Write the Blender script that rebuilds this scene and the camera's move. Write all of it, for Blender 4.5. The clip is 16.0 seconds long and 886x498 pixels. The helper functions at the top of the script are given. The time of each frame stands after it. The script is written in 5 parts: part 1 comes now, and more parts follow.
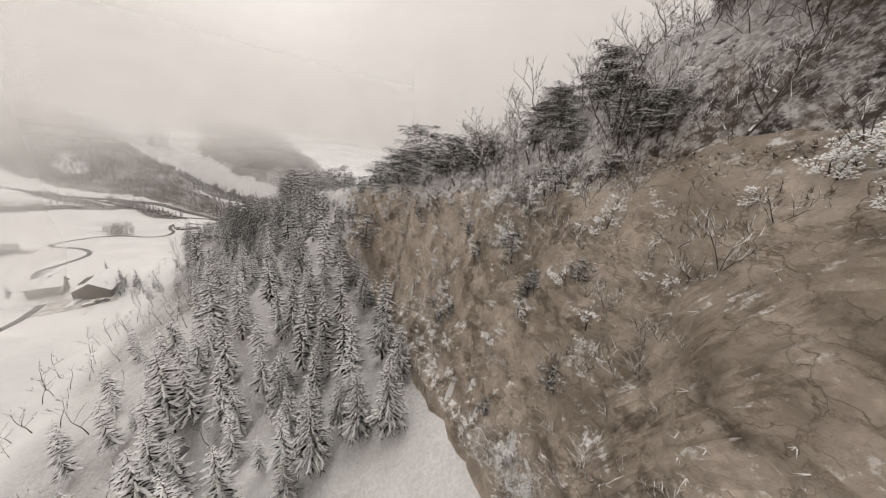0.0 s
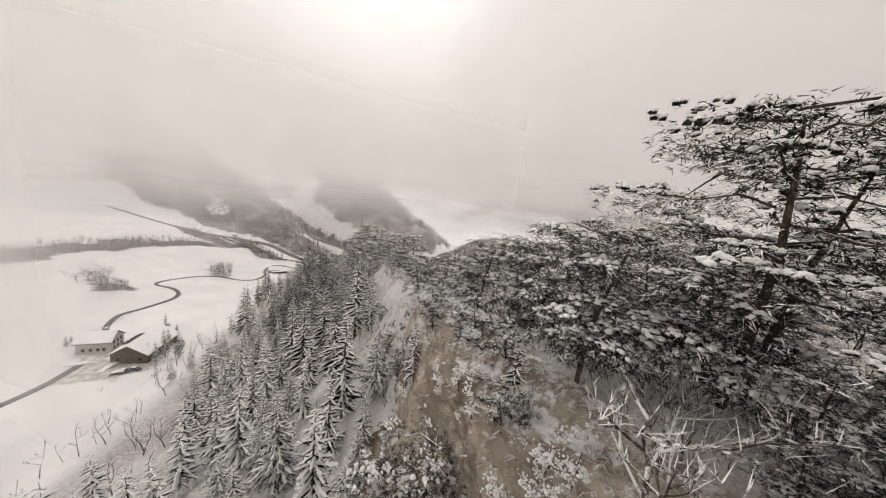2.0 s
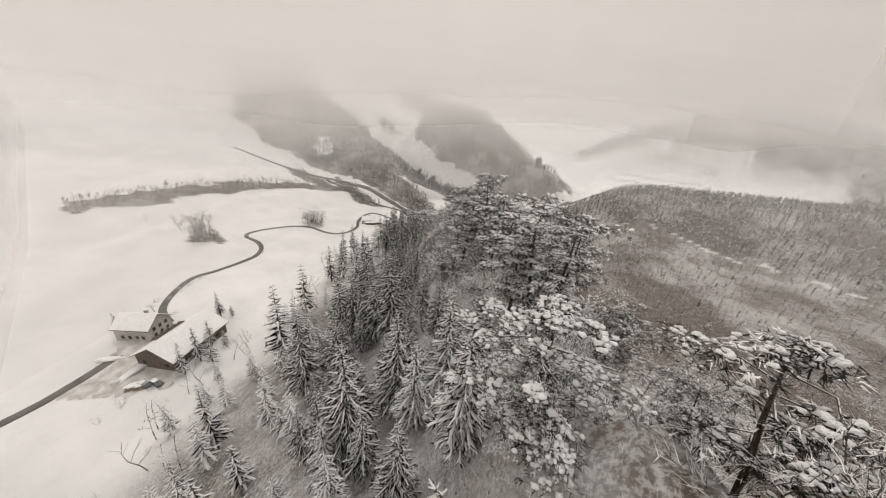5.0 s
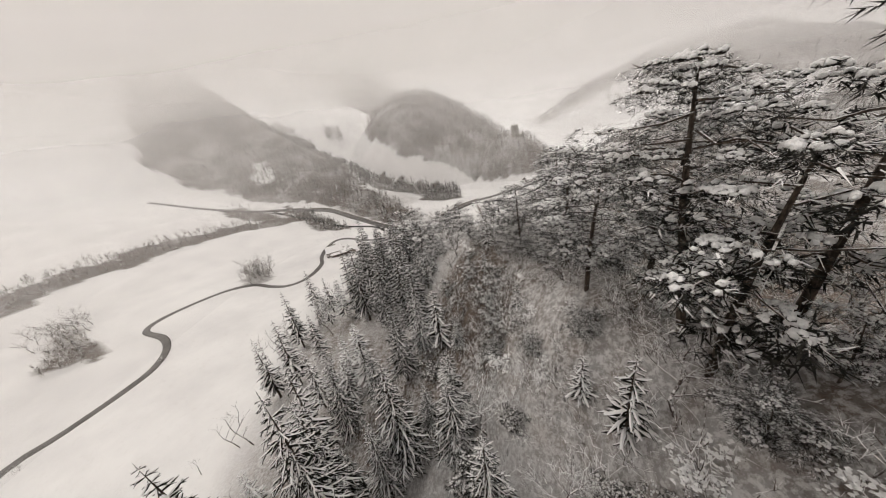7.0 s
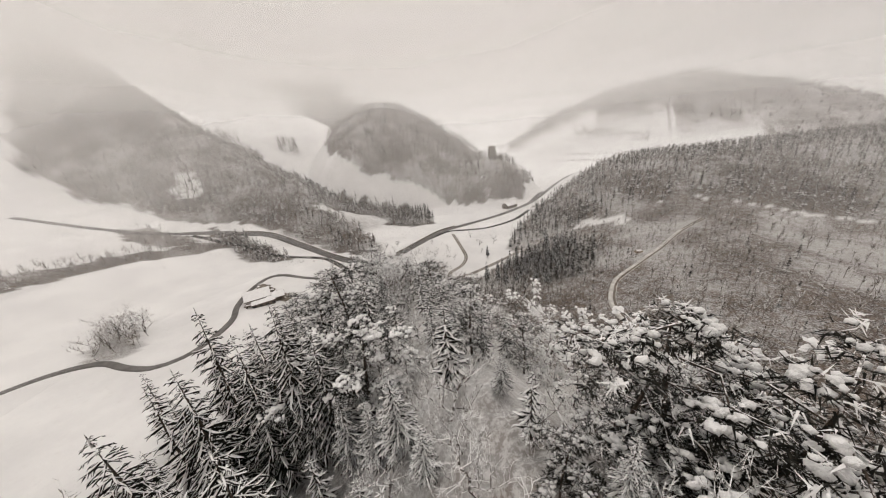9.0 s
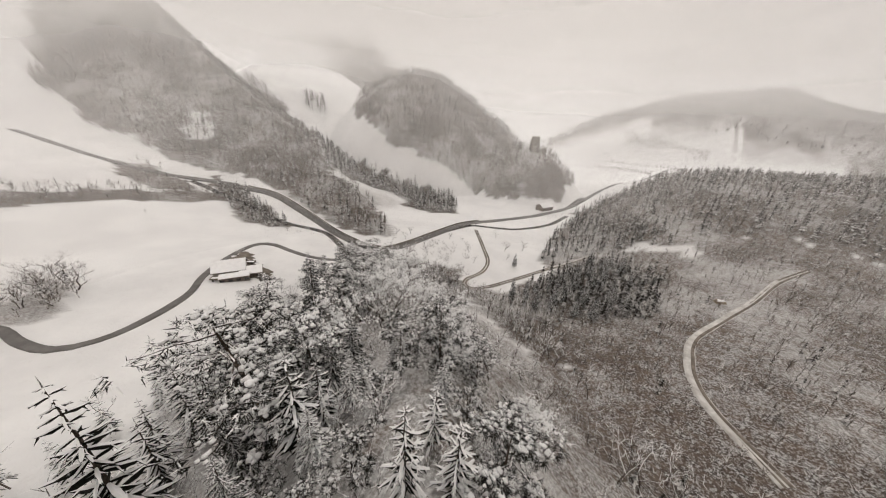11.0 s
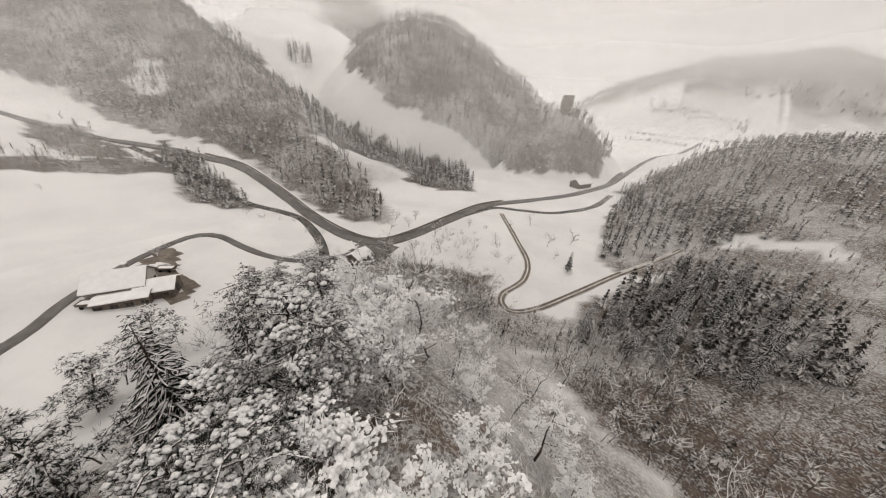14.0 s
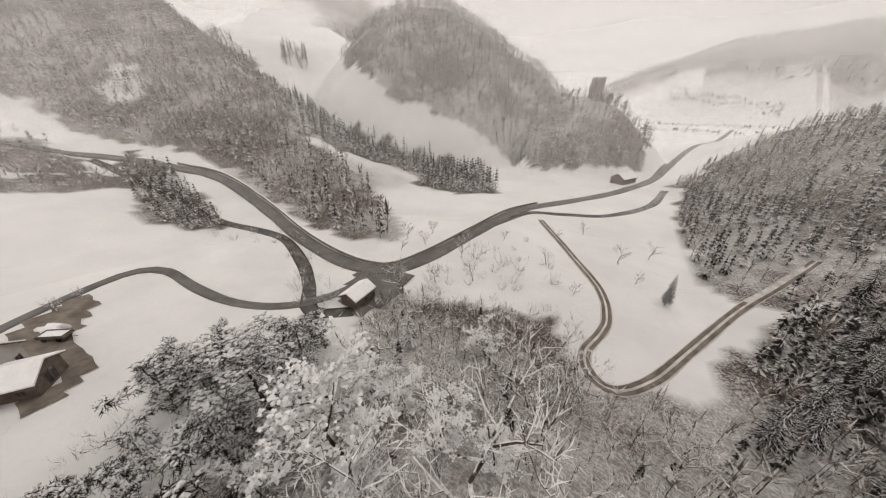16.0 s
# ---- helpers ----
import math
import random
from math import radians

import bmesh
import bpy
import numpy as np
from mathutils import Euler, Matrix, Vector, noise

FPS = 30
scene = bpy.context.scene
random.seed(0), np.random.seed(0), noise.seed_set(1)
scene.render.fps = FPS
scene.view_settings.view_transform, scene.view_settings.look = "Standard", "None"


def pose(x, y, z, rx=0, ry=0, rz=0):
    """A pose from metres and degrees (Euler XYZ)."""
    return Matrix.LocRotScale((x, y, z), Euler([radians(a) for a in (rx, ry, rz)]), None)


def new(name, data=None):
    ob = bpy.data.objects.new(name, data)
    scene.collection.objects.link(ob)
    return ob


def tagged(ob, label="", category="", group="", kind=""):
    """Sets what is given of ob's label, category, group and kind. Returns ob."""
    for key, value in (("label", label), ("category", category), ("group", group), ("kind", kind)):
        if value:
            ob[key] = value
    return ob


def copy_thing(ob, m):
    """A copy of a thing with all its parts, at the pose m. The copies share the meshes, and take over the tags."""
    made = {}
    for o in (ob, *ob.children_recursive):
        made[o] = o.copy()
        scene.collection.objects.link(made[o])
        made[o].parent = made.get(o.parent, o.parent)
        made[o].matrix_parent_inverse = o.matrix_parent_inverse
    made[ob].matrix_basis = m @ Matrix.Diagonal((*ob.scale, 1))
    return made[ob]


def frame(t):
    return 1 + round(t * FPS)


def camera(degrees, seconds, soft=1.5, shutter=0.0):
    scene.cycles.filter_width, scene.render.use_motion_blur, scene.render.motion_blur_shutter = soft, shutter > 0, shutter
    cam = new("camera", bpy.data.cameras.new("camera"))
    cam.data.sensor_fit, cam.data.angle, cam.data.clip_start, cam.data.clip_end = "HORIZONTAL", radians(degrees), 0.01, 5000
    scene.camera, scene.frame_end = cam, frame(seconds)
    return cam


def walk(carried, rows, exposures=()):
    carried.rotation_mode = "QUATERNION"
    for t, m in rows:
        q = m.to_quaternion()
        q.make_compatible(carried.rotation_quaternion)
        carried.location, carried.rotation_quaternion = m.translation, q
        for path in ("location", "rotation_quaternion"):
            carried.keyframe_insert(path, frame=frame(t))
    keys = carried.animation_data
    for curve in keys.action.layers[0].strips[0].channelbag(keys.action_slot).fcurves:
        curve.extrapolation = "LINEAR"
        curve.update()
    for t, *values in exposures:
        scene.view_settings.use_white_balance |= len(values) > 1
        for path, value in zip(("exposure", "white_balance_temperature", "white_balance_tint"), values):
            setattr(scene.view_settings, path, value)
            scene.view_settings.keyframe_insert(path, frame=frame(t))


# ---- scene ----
cam = camera(113.9, 16.0, soft=1.1)
METRES, EYE, TILT, LEAN, TURN = 380.0, 102.0, -17.5, -5.0, 0.0
ROWS = [
    (0.0, 0.0, 0.0, 0.0, -0.0, 0.0, -0.0),
    (0.5, -0.0055, 0.0371, 0.0098, 5.02, 1.11, -1.7),
    (1.0, -0.0141, 0.0782, 0.0227, 9.72, 4.31, -3.5),
    (1.5, -0.0256, 0.1149, 0.0378, 12.83, 7.46, -4.68),
    (2.0, -0.0402, 0.1517, 0.0571, 16.02, 8.52, -6.81),
    (2.5, -0.0554, 0.1823, 0.0746, 19.2, 6.76, -10.24),
    (3.0, -0.0739, 0.2131, 0.089, 22.85, 1.88, -13.49),
    (5.5, -0.1967, 0.3571, 0.1031, 38.6, -7.34, -7.77),
    (6.0, -0.2306, 0.3887, 0.1047, 35.65, -7.22, 0.56),
    (6.5, -0.2592, 0.4205, 0.1065, 33.79, -6.91, 2.99),
    (7.0, -0.2861, 0.4543, 0.1094, 30.55, -6.22, 4.06),
    (7.5, -0.3095, 0.486, 0.1144, 25.5, -5.07, 7.6),
    (8.0, -0.3304, 0.5184, 0.12, 21.96, -4.03, 9.55),
    (8.5, -0.3438, 0.5434, 0.125, 21.98, -3.11, 7.42),
    (9.0, -0.3546, 0.5653, 0.1305, 24.12, -2.52, 2.66),
    (9.5, -0.3637, 0.5834, 0.1344, 25.77, -2.68, -1.37),
    (12.0, -0.4172, 0.6727, 0.1447, 28.07, -7.47, -8.41),
    (12.5, -0.4291, 0.6893, 0.1452, 28.13, -8.29, -8.45),
    (13.0, -0.4429, 0.7071, 0.1453, 28.08, -9.08, -8.37),
    (13.5, -0.4558, 0.7235, 0.1452, 28.05, -9.68, -8.12),
    (14.0, -0.47, 0.7413, 0.145, 28.16, -10.08, -7.71),
    (14.5, -0.4832, 0.7577, 0.1448, 28.36, -10.21, -7.27),
    (15.0, -0.4977, 0.7754, 0.1448, 28.76, -10.11, -6.62),
    (15.5, -0.5111, 0.7914, 0.1448, 29.22, -9.85, -5.91),
    (16.0, -0.5257, 0.8087, 0.1448, 29.42, -9.39, -5.12),
]
walk(cam, [(t, pose(0, 0, EYE, TILT, LEAN, TURN) @ pose(METRES * x, METRES * y, METRES * z, 90 + pitch, roll, yaw)) for t, x, y, z, yaw, pitch, roll in ROWS])

# ---- sky and light: a bright overcast winter sky ----
world = bpy.data.worlds.new("overcast_sky")
scene.world = world
world.use_nodes = True
wn, wl = world.node_tree.nodes, world.node_tree.links
wn.clear()
sky = wn.new("ShaderNodeTexSky")
sky.sky_type, sky.sun_disc = "NISHITA", False
sky.sun_elevation, sky.sun_rotation, sky.dust_density = radians(68), radians(-20), 6.0
where = wn.new("ShaderNodeTexCoord")
cloud = wn.new("ShaderNodeTexNoise")
cloud.inputs["Scale"].default_value, cloud.inputs["Detail"].default_value, cloud.inputs["Roughness"].default_value = 2.2, 5.0, 0.55
squash = wn.new("ShaderNodeMapping")
squash.inputs["Scale"].default_value = (1.0, 1.0, 2.4)
ramp = wn.new("ShaderNodeValToRGB")
ramp.color_ramp.elements[0].position, ramp.color_ramp.elements[0].color = 0.30, (0.754, 0.720, 0.702, 1)
ramp.color_ramp.elements[1].position, ramp.color_ramp.elements[1].color = 0.70, (0.848, 0.808, 0.784, 1)
dim = wn.new("ShaderNodeMixRGB")
dim.blend_type, dim.inputs[0].default_value = "MULTIPLY", 1.0
dim.inputs[2].default_value = (0.05, 0.05, 0.05, 1)
blend = wn.new("ShaderNodeMixRGB")
blend.inputs[0].default_value = 0.985
shine = wn.new("ShaderNodeBackground")
shine.inputs["Strength"].default_value = 1.40
sky_out = wn.new("ShaderNodeOutputWorld")
wl.new(where.outputs["Generated"], squash.inputs["Vector"])
wl.new(squash.outputs["Vector"], cloud.inputs["Vector"])
wl.new(cloud.outputs["Fac"], ramp.inputs["Fac"])
wl.new(sky.outputs["Color"], dim.inputs[1])
wl.new(dim.outputs["Color"], blend.inputs[1])
wl.new(ramp.outputs["Color"], blend.inputs[2])
wl.new(blend.outputs["Color"], shine.inputs["Color"])
wl.new(shine.outputs["Background"], sky_out.inputs["Surface"])

sun = new("sun", bpy.data.lights.new("sun", "SUN"))
sun.data.energy, sun.data.angle, sun.data.color = 0.75, radians(20), (1.0, 0.96, 0.9)
sun.matrix_world = pose(0, 0, 600, 22, 0, 200)
scene.view_settings.exposure = 0.0


# ---- materials ----
def material(name):
    m = bpy.data.materials.new(name)
    m.use_nodes = True
    m.node_tree.nodes.clear()
    return m, m.node_tree.nodes, m.node_tree.links


def noise_fac(nodes, links, scale, detail=4.0, rough=0.6, vector=None, lo=0.35, hi=0.65):
    tex = nodes.new("ShaderNodeTexNoise")
    tex.inputs["Scale"].default_value, tex.inputs["Detail"].default_value, tex.inputs["Roughness"].default_value = scale, detail, rough
    if vector:
        links.new(vector, tex.inputs["Vector"])
    span = nodes.new("ShaderNodeMapRange")
    span.inputs["From Min"].default_value, span.inputs["From Max"].default_value = lo, hi
    links.new(tex.outputs["Fac"], span.inputs["Value"])
    return span.outputs["Result"]


def mix_colour(nodes, links, fac, a, b):
    mix = nodes.new("ShaderNodeMixRGB")
    for slot, value in zip(mix.inputs, (fac, a, b)):
        if isinstance(value, (int, float)):
            slot.default_value = value
        elif isinstance(value, tuple):
            slot.default_value = (*value, 1) if len(value) == 3 else value
        else:
            links.new(value, slot)
    return mix.outputs["Color"]


def maths(nodes, links, op, a, b=0.0, clamp=False):
    node = nodes.new("ShaderNodeMath")
    node.operation, node.use_clamp = op, clamp
    for slot, value in zip(node.inputs, (a, b)):
        if isinstance(value, (int, float)):
            slot.default_value = value
        else:
            links.new(value, slot)
    return node.outputs["Value"]


def finish(nodes, links, colour, rough=0.85, height=None, bump=0.3, far=0.1, spec=0.2):
    shader = nodes.new("ShaderNodeBsdfPrincipled")
    links.new(colour, shader.inputs["Base Color"])
    shader.inputs["Roughness"].default_value = rough
    shader.inputs["Specular IOR Level"].default_value = spec
    if height is not None:
        relief = nodes.new("ShaderNodeBump")
        relief.inputs["Strength"].default_value, relief.inputs["Distance"].default_value = bump, far
        links.new(height, relief.inputs["Height"])
        links.new(relief.outputs["Normal"], shader.inputs["Normal"])
    out = nodes.new("ShaderNodeOutputMaterial")
    links.new(shader.outputs["BSDF"], out.inputs["Surface"])


SNOW = (0.86, 0.85, 0.84)


def place(nodes):
    return nodes.new("ShaderNodeNewGeometry").outputs["Position"]


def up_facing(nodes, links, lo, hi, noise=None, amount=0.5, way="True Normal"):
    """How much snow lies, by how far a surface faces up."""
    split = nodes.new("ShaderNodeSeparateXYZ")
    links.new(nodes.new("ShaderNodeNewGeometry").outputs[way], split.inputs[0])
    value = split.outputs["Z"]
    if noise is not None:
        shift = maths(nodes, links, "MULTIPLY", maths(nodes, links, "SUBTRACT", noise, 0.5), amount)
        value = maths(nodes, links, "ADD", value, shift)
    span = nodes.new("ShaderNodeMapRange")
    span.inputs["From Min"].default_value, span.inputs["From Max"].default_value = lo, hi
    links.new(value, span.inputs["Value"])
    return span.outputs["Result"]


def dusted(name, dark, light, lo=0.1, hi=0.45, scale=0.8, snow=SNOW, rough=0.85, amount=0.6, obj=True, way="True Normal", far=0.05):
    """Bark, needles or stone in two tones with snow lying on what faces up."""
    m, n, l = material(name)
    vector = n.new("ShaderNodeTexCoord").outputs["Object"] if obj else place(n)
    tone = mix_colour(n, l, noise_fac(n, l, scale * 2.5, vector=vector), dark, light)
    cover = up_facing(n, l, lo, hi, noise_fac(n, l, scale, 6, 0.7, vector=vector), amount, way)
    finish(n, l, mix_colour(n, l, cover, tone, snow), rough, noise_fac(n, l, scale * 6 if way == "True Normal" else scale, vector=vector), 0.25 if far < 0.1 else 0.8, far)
    return m


def plain(name, dark, light, scale=1.0, rough=0.8, bump=0.2, far=0.03, spec=0.2):
    m, n, l = material(name)
    vector = place(n)
    fine = noise_fac(n, l, scale * 7, vector=vector)
    tone = mix_colour(n, l, noise_fac(n, l, scale, vector=vector), dark, light)
    tone = mix_colour(n, l, maths(n, l, "MULTIPLY", fine, 0.25), tone, dark)
    finish(n, l, tone, rough, fine, bump, far, spec)
    return m


def ground_material():
    m, n, l = material("snowy_ground")
    vector = place(n)
    fine, wide = noise_fac(n, l, 0.9, 6, vector=vector), noise_fac(n, l, 0.05, 4, vector=vector)
    snow = mix_colour(n, l, wide, (0.74, 0.73, 0.72), (0.83, 0.82, 0.805))
    tuft = noise_fac(n, l, 0.35, 7, 0.72, vector=vector, lo=0.56, hi=0.74)
    snow = mix_colour(n, l, maths(n, l, "MULTIPLY", tuft, 0.14), snow, (0.40, 0.36, 0.31))
    earth = mix_colour(n, l, noise_fac(n, l, 0.5, 6, vector=vector), (0.045, 0.036, 0.030), (0.155, 0.120, 0.096))
    patch = noise_fac(n, l, 1.0, 9, 0.8, vector=vector, lo=0.30, hi=0.70)
    cover = up_facing(n, l, 0.26, 0.44, patch, 0.8, "Normal")
    floor = n.new("ShaderNodeAttribute")
    floor.attribute_name = "wood_floor"
    specks = maths(n, l, "MULTIPLY", noise_fac(n, l, 2.2, 7, 0.72, vector=vector, lo=0.43, hi=0.55), 0.45)
    litter = maths(n, l, "ADD", maths(n, l, "MULTIPLY", noise_fac(n, l, 0.5, 6, 0.7, vector=vector, lo=0.40, hi=0.60), 0.3), maths(n, l, "ADD", specks, 0.28))
    litter = maths(n, l, "MULTIPLY", litter, maths(n, l, "ADD", maths(n, l, "MULTIPLY", noise_fac(n, l, 0.022, 4, 0.6, vector=vector, lo=0.4, hi=0.6), 0.8), 0.7))
    litter = maths(n, l, "MULTIPLY", floor.outputs["Fac"], litter)
    cover = maths(n, l, "MULTIPLY", cover, maths(n, l, "SUBTRACT", 1.0, maths(n, l, "MULTIPLY", litter, 0.85)))
    open_field = n.new("ShaderNodeAttribute")
    open_field.attribute_name = "meadow"
    cover = maths(n, l, "MAXIMUM", cover, open_field.outputs["Fac"])
    finish(n, l, mix_colour(n, l, cover, earth, snow), 0.9, maths(n, l, "ADD", fine, patch), 0.5, 0.25)
    return m


def rock_material():
    m, n, l = material("limestone")
    vector = place(n)
    wide, fine = noise_fac(n, l, 0.18, 5, vector=vector), noise_fac(n, l, 1.6, 8, 0.7, vector=vector)
    stone = mix_colour(n, l, wide, (0.29, 0.24, 0.195), (0.62, 0.54, 0.46))
    stone = mix_colour(n, l, maths(n, l, "MULTIPLY", fine, 0.45), stone, (0.25, 0.205, 0.16))
    twist = n.new("ShaderNodeMapping")
    twist.inputs["Rotation"].default_value, twist.inputs["Scale"].default_value = (0.35, 0.2, 0.3), (0.11, 0.11, 0.26)
    l.new(vector, twist.inputs["Vector"])
    crack = noise_fac(n, l, 1.0, 9, 0.68, vector=twist.outputs["Vector"], lo=0.0, hi=1.0)
    crack = maths(n, l, "ABSOLUTE", maths(n, l, "SUBTRACT", crack, 0.5))
    gap = n.new("ShaderNodeMapRange")
    gap.inputs["From Min"].default_value, gap.inputs["From Max"].default_value = 0.0, 0.012
    l.new(crack, gap.inputs["Value"])
    stone = mix_colour(n, l, gap.outputs["Result"], (0.33, 0.27, 0.21), stone)
    warp = n.new("ShaderNodeTexNoise")
    warp.inputs["Scale"].default_value, warp.inputs["Detail"].default_value = 0.5, 4.0
    l.new(vector, warp.inputs["Vector"])
    bent = n.new("ShaderNodeVectorMath")
    bent.operation = "MULTIPLY_ADD"
    bent.inputs[1].default_value = (6.5, 6.5, 4.0)
    l.new(warp.outputs["Color"], bent.inputs[0])
    l.new(vector, bent.inputs[2])
    cell = n.new("ShaderNodeTexVoronoi")
    cell.feature = "DISTANCE_TO_EDGE"
    cell.inputs["Scale"].default_value = 0.26
    l.new(bent.outputs["Vector"], cell.inputs["Vector"])
    joint = n.new("ShaderNodeMapRange")
    joint.inputs["From Min"].default_value, joint.inputs["From Max"].default_value = 0.0, 0.022
    l.new(cell.outputs["Distance"], joint.inputs["Value"])
    stone = mix_colour(n, l, maths(n, l, "MAXIMUM", joint.outputs["Result"], noise_fac(n, l, 0.35, 3, vector=vector, lo=0.35, hi=0.6)), (0.24, 0.19, 0.145), stone)
    grass = noise_fac(n, l, 0.25, 6, 0.7, vector=vector, lo=0.54, hi=0.62)
    stone = mix_colour(n, l, maths(n, l, "MULTIPLY", grass, 0.6), stone, (0.13, 0.10, 0.072))
    cover = up_facing(n, l, 0.66, 1.05, noise_fac(n, l, 0.9, 7, 0.72, vector=vector, lo=0.42, hi=0.62), 0.75)
    height = maths(n, l, "ADD", maths(n, l, "ADD", fine, gap.outputs["Result"]), maths(n, l, "MULTIPLY", joint.outputs["Result"], 0.8))
    finish(n, l, mix_colour(n, l, cover, stone, SNOW), 0.9, height, 0.7, 0.3)
    return m


def mist_material(name, density):
    """Thin mist: mostly clear, with soft drifting patches, thicker towards the cloud base."""
    m, n, l = material(name)
    vector = place(n)
    patch = noise_fac(n, l, 0.006, 4, 0.55, vector=vector, lo=0.25, hi=0.75)
    split = n.new("ShaderNodeSeparateXYZ")
    l.new(vector, split.inputs[0])
    rise = n.new("ShaderNodeMapRange")
    rise.inputs["From Min"].default_value, rise.inputs["From Max"].default_value = 105.0, 215.0
    rise.inputs["To Min"].default_value, rise.inputs["To Max"].default_value = 0.0, 0.68
    l.new(split.outputs["Z"], rise.inputs["Value"])
    part_ = maths(n, l, "MULTIPLY", maths(n, l, "ADD", maths(n, l, "MULTIPLY", patch, 0.7), 0.65), density)
    edge = n.new("ShaderNodeAttribute")
    edge.attribute_name = "thickness"
    veil = maths(n, l, "MULTIPLY", maths(n, l, "ADD", part_, rise.outputs["Result"], True), edge.outputs["Fac"])
    white = n.new("ShaderNodeBsdfTranslucent")
    white.inputs["Color"].default_value = (0.985, 0.97, 0.955, 1)
    front = n.new("ShaderNodeBsdfDiffuse")
    front.inputs["Color"].default_value = (0.985, 0.97, 0.955, 1)
    both = n.new("ShaderNodeMixShader")
    l.new(front.outputs["BSDF"], both.inputs[1])
    l.new(white.outputs["BSDF"], both.inputs[2])
    clear = n.new("ShaderNodeBsdfTransparent")
    mix = n.new("ShaderNodeMixShader")
    l.new(veil, mix.inputs[0])
    l.new(clear.outputs["BSDF"], mix.inputs[1])
    l.new(both.outputs["Shader"], mix.inputs[2])
    out = n.new("ShaderNodeOutputMaterial")
    l.new(mix.outputs["Shader"], out.inputs["Surface"])
    return m


GROUND = ground_material()
ROCK = rock_material()
NEEDLES = dusted("spruce_needles", (0.006, 0.007, 0.005), (0.024, 0.023, 0.017), 0.92, 1.15, 3.0, amount=0.7)
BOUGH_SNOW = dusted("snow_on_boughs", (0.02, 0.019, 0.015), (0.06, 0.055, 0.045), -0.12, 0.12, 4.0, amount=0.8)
PINE = dusted("pine_needles", (0.006, 0.006, 0.005), (0.026, 0.023, 0.017), 1.0, 1.3, 1.5, amount=0.6)
BARK = dusted("dark_bark", (0.035, 0.026, 0.02), (0.10, 0.075, 0.058), 0.75, 1.0, 3.0)
TWIGS = dusted("snowy_twigs", (0.05, 0.037, 0.031), (0.12, 0.092, 0.075), 0.2, 0.5, 2.0, amount=0.9)
FAR_WOOD = dusted("frosted_wood", (0.085, 0.072, 0.061), (0.21, 0.18, 0.152), 0.35, 0.95, 0.3, (0.66, 0.64, 0.62), amount=0.8, obj=False)
FAR_FIR = dusted("frosted_conifers", (0.012, 0.011, 0.009), (0.045, 0.04, 0.033), 0.62, 0.95, 0.5, (0.74, 0.72, 0.70), amount=0.8, obj=False)
SNOW_LOAD = plain("lying_snow", (0.83, 0.82, 0.81), (0.91, 0.90, 0.89), 0.8, 0.85, 0.4, 0.06)
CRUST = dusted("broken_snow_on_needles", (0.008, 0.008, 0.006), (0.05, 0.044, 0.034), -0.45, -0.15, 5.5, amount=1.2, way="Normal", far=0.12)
ASPHALT = plain("wet_asphalt", (0.10, 0.092, 0.085), (0.17, 0.16, 0.15), 0.25, 0.55, 0.15, 0.02, 0.35)
TRACK = plain("muddy_track", (0.12, 0.10, 0.082), (0.26, 0.225, 0.19), 0.4, 0.8)
SLUSH = plain("trodden_snow", (0.42, 0.40, 0.37), (0.72, 0.70, 0.67), 0.35, 0.8, 0.4, 0.1)
WATER = plain("dark_brook", (0.03, 0.026, 0.022), (0.09, 0.078, 0.066), 0.5, 0.25, 0.3, 0.05, 0.5)
PLASTER = plain("grey_plaster", (0.42, 0.40, 0.37), (0.52, 0.50, 0.47), 0.6, 0.9)
BOARDS = plain("weathered_boards", (0.10, 0.08, 0.065), (0.2, 0.165, 0.135), 1.2, 0.85)
GLASS = plain("dark_pane", (0.03, 0.03, 0.03), (0.06, 0.06, 0.06), 1.0, 0.15, 0.0, 0.01, 0.5)
STONE = dusted("wall_stone", (0.2, 0.18, 0.155), (0.36, 0.33, 0.29), 0.6, 0.85, 1.0, obj=False)
CAR_PAINT = plain("car_paint", (0.10, 0.10, 0.11), (0.13, 0.13, 0.14), 1.0, 0.3, 0.0, 0.01, 0.5)
RUBBER = plain("black_rubber", (0.02, 0.02, 0.02), (0.03, 0.03, 0.03), 2.0, 0.8)
DRY_GRASS = dusted("dry_grass", (0.09, 0.068, 0.046), (0.20, 0.155, 0.108), 0.5, 0.8, 1.0, amount=0.8)
CUT_WOOD = plain("stacked_wood", (0.22, 0.17, 0.12), (0.42, 0.34, 0.25), 1.5, 0.85)


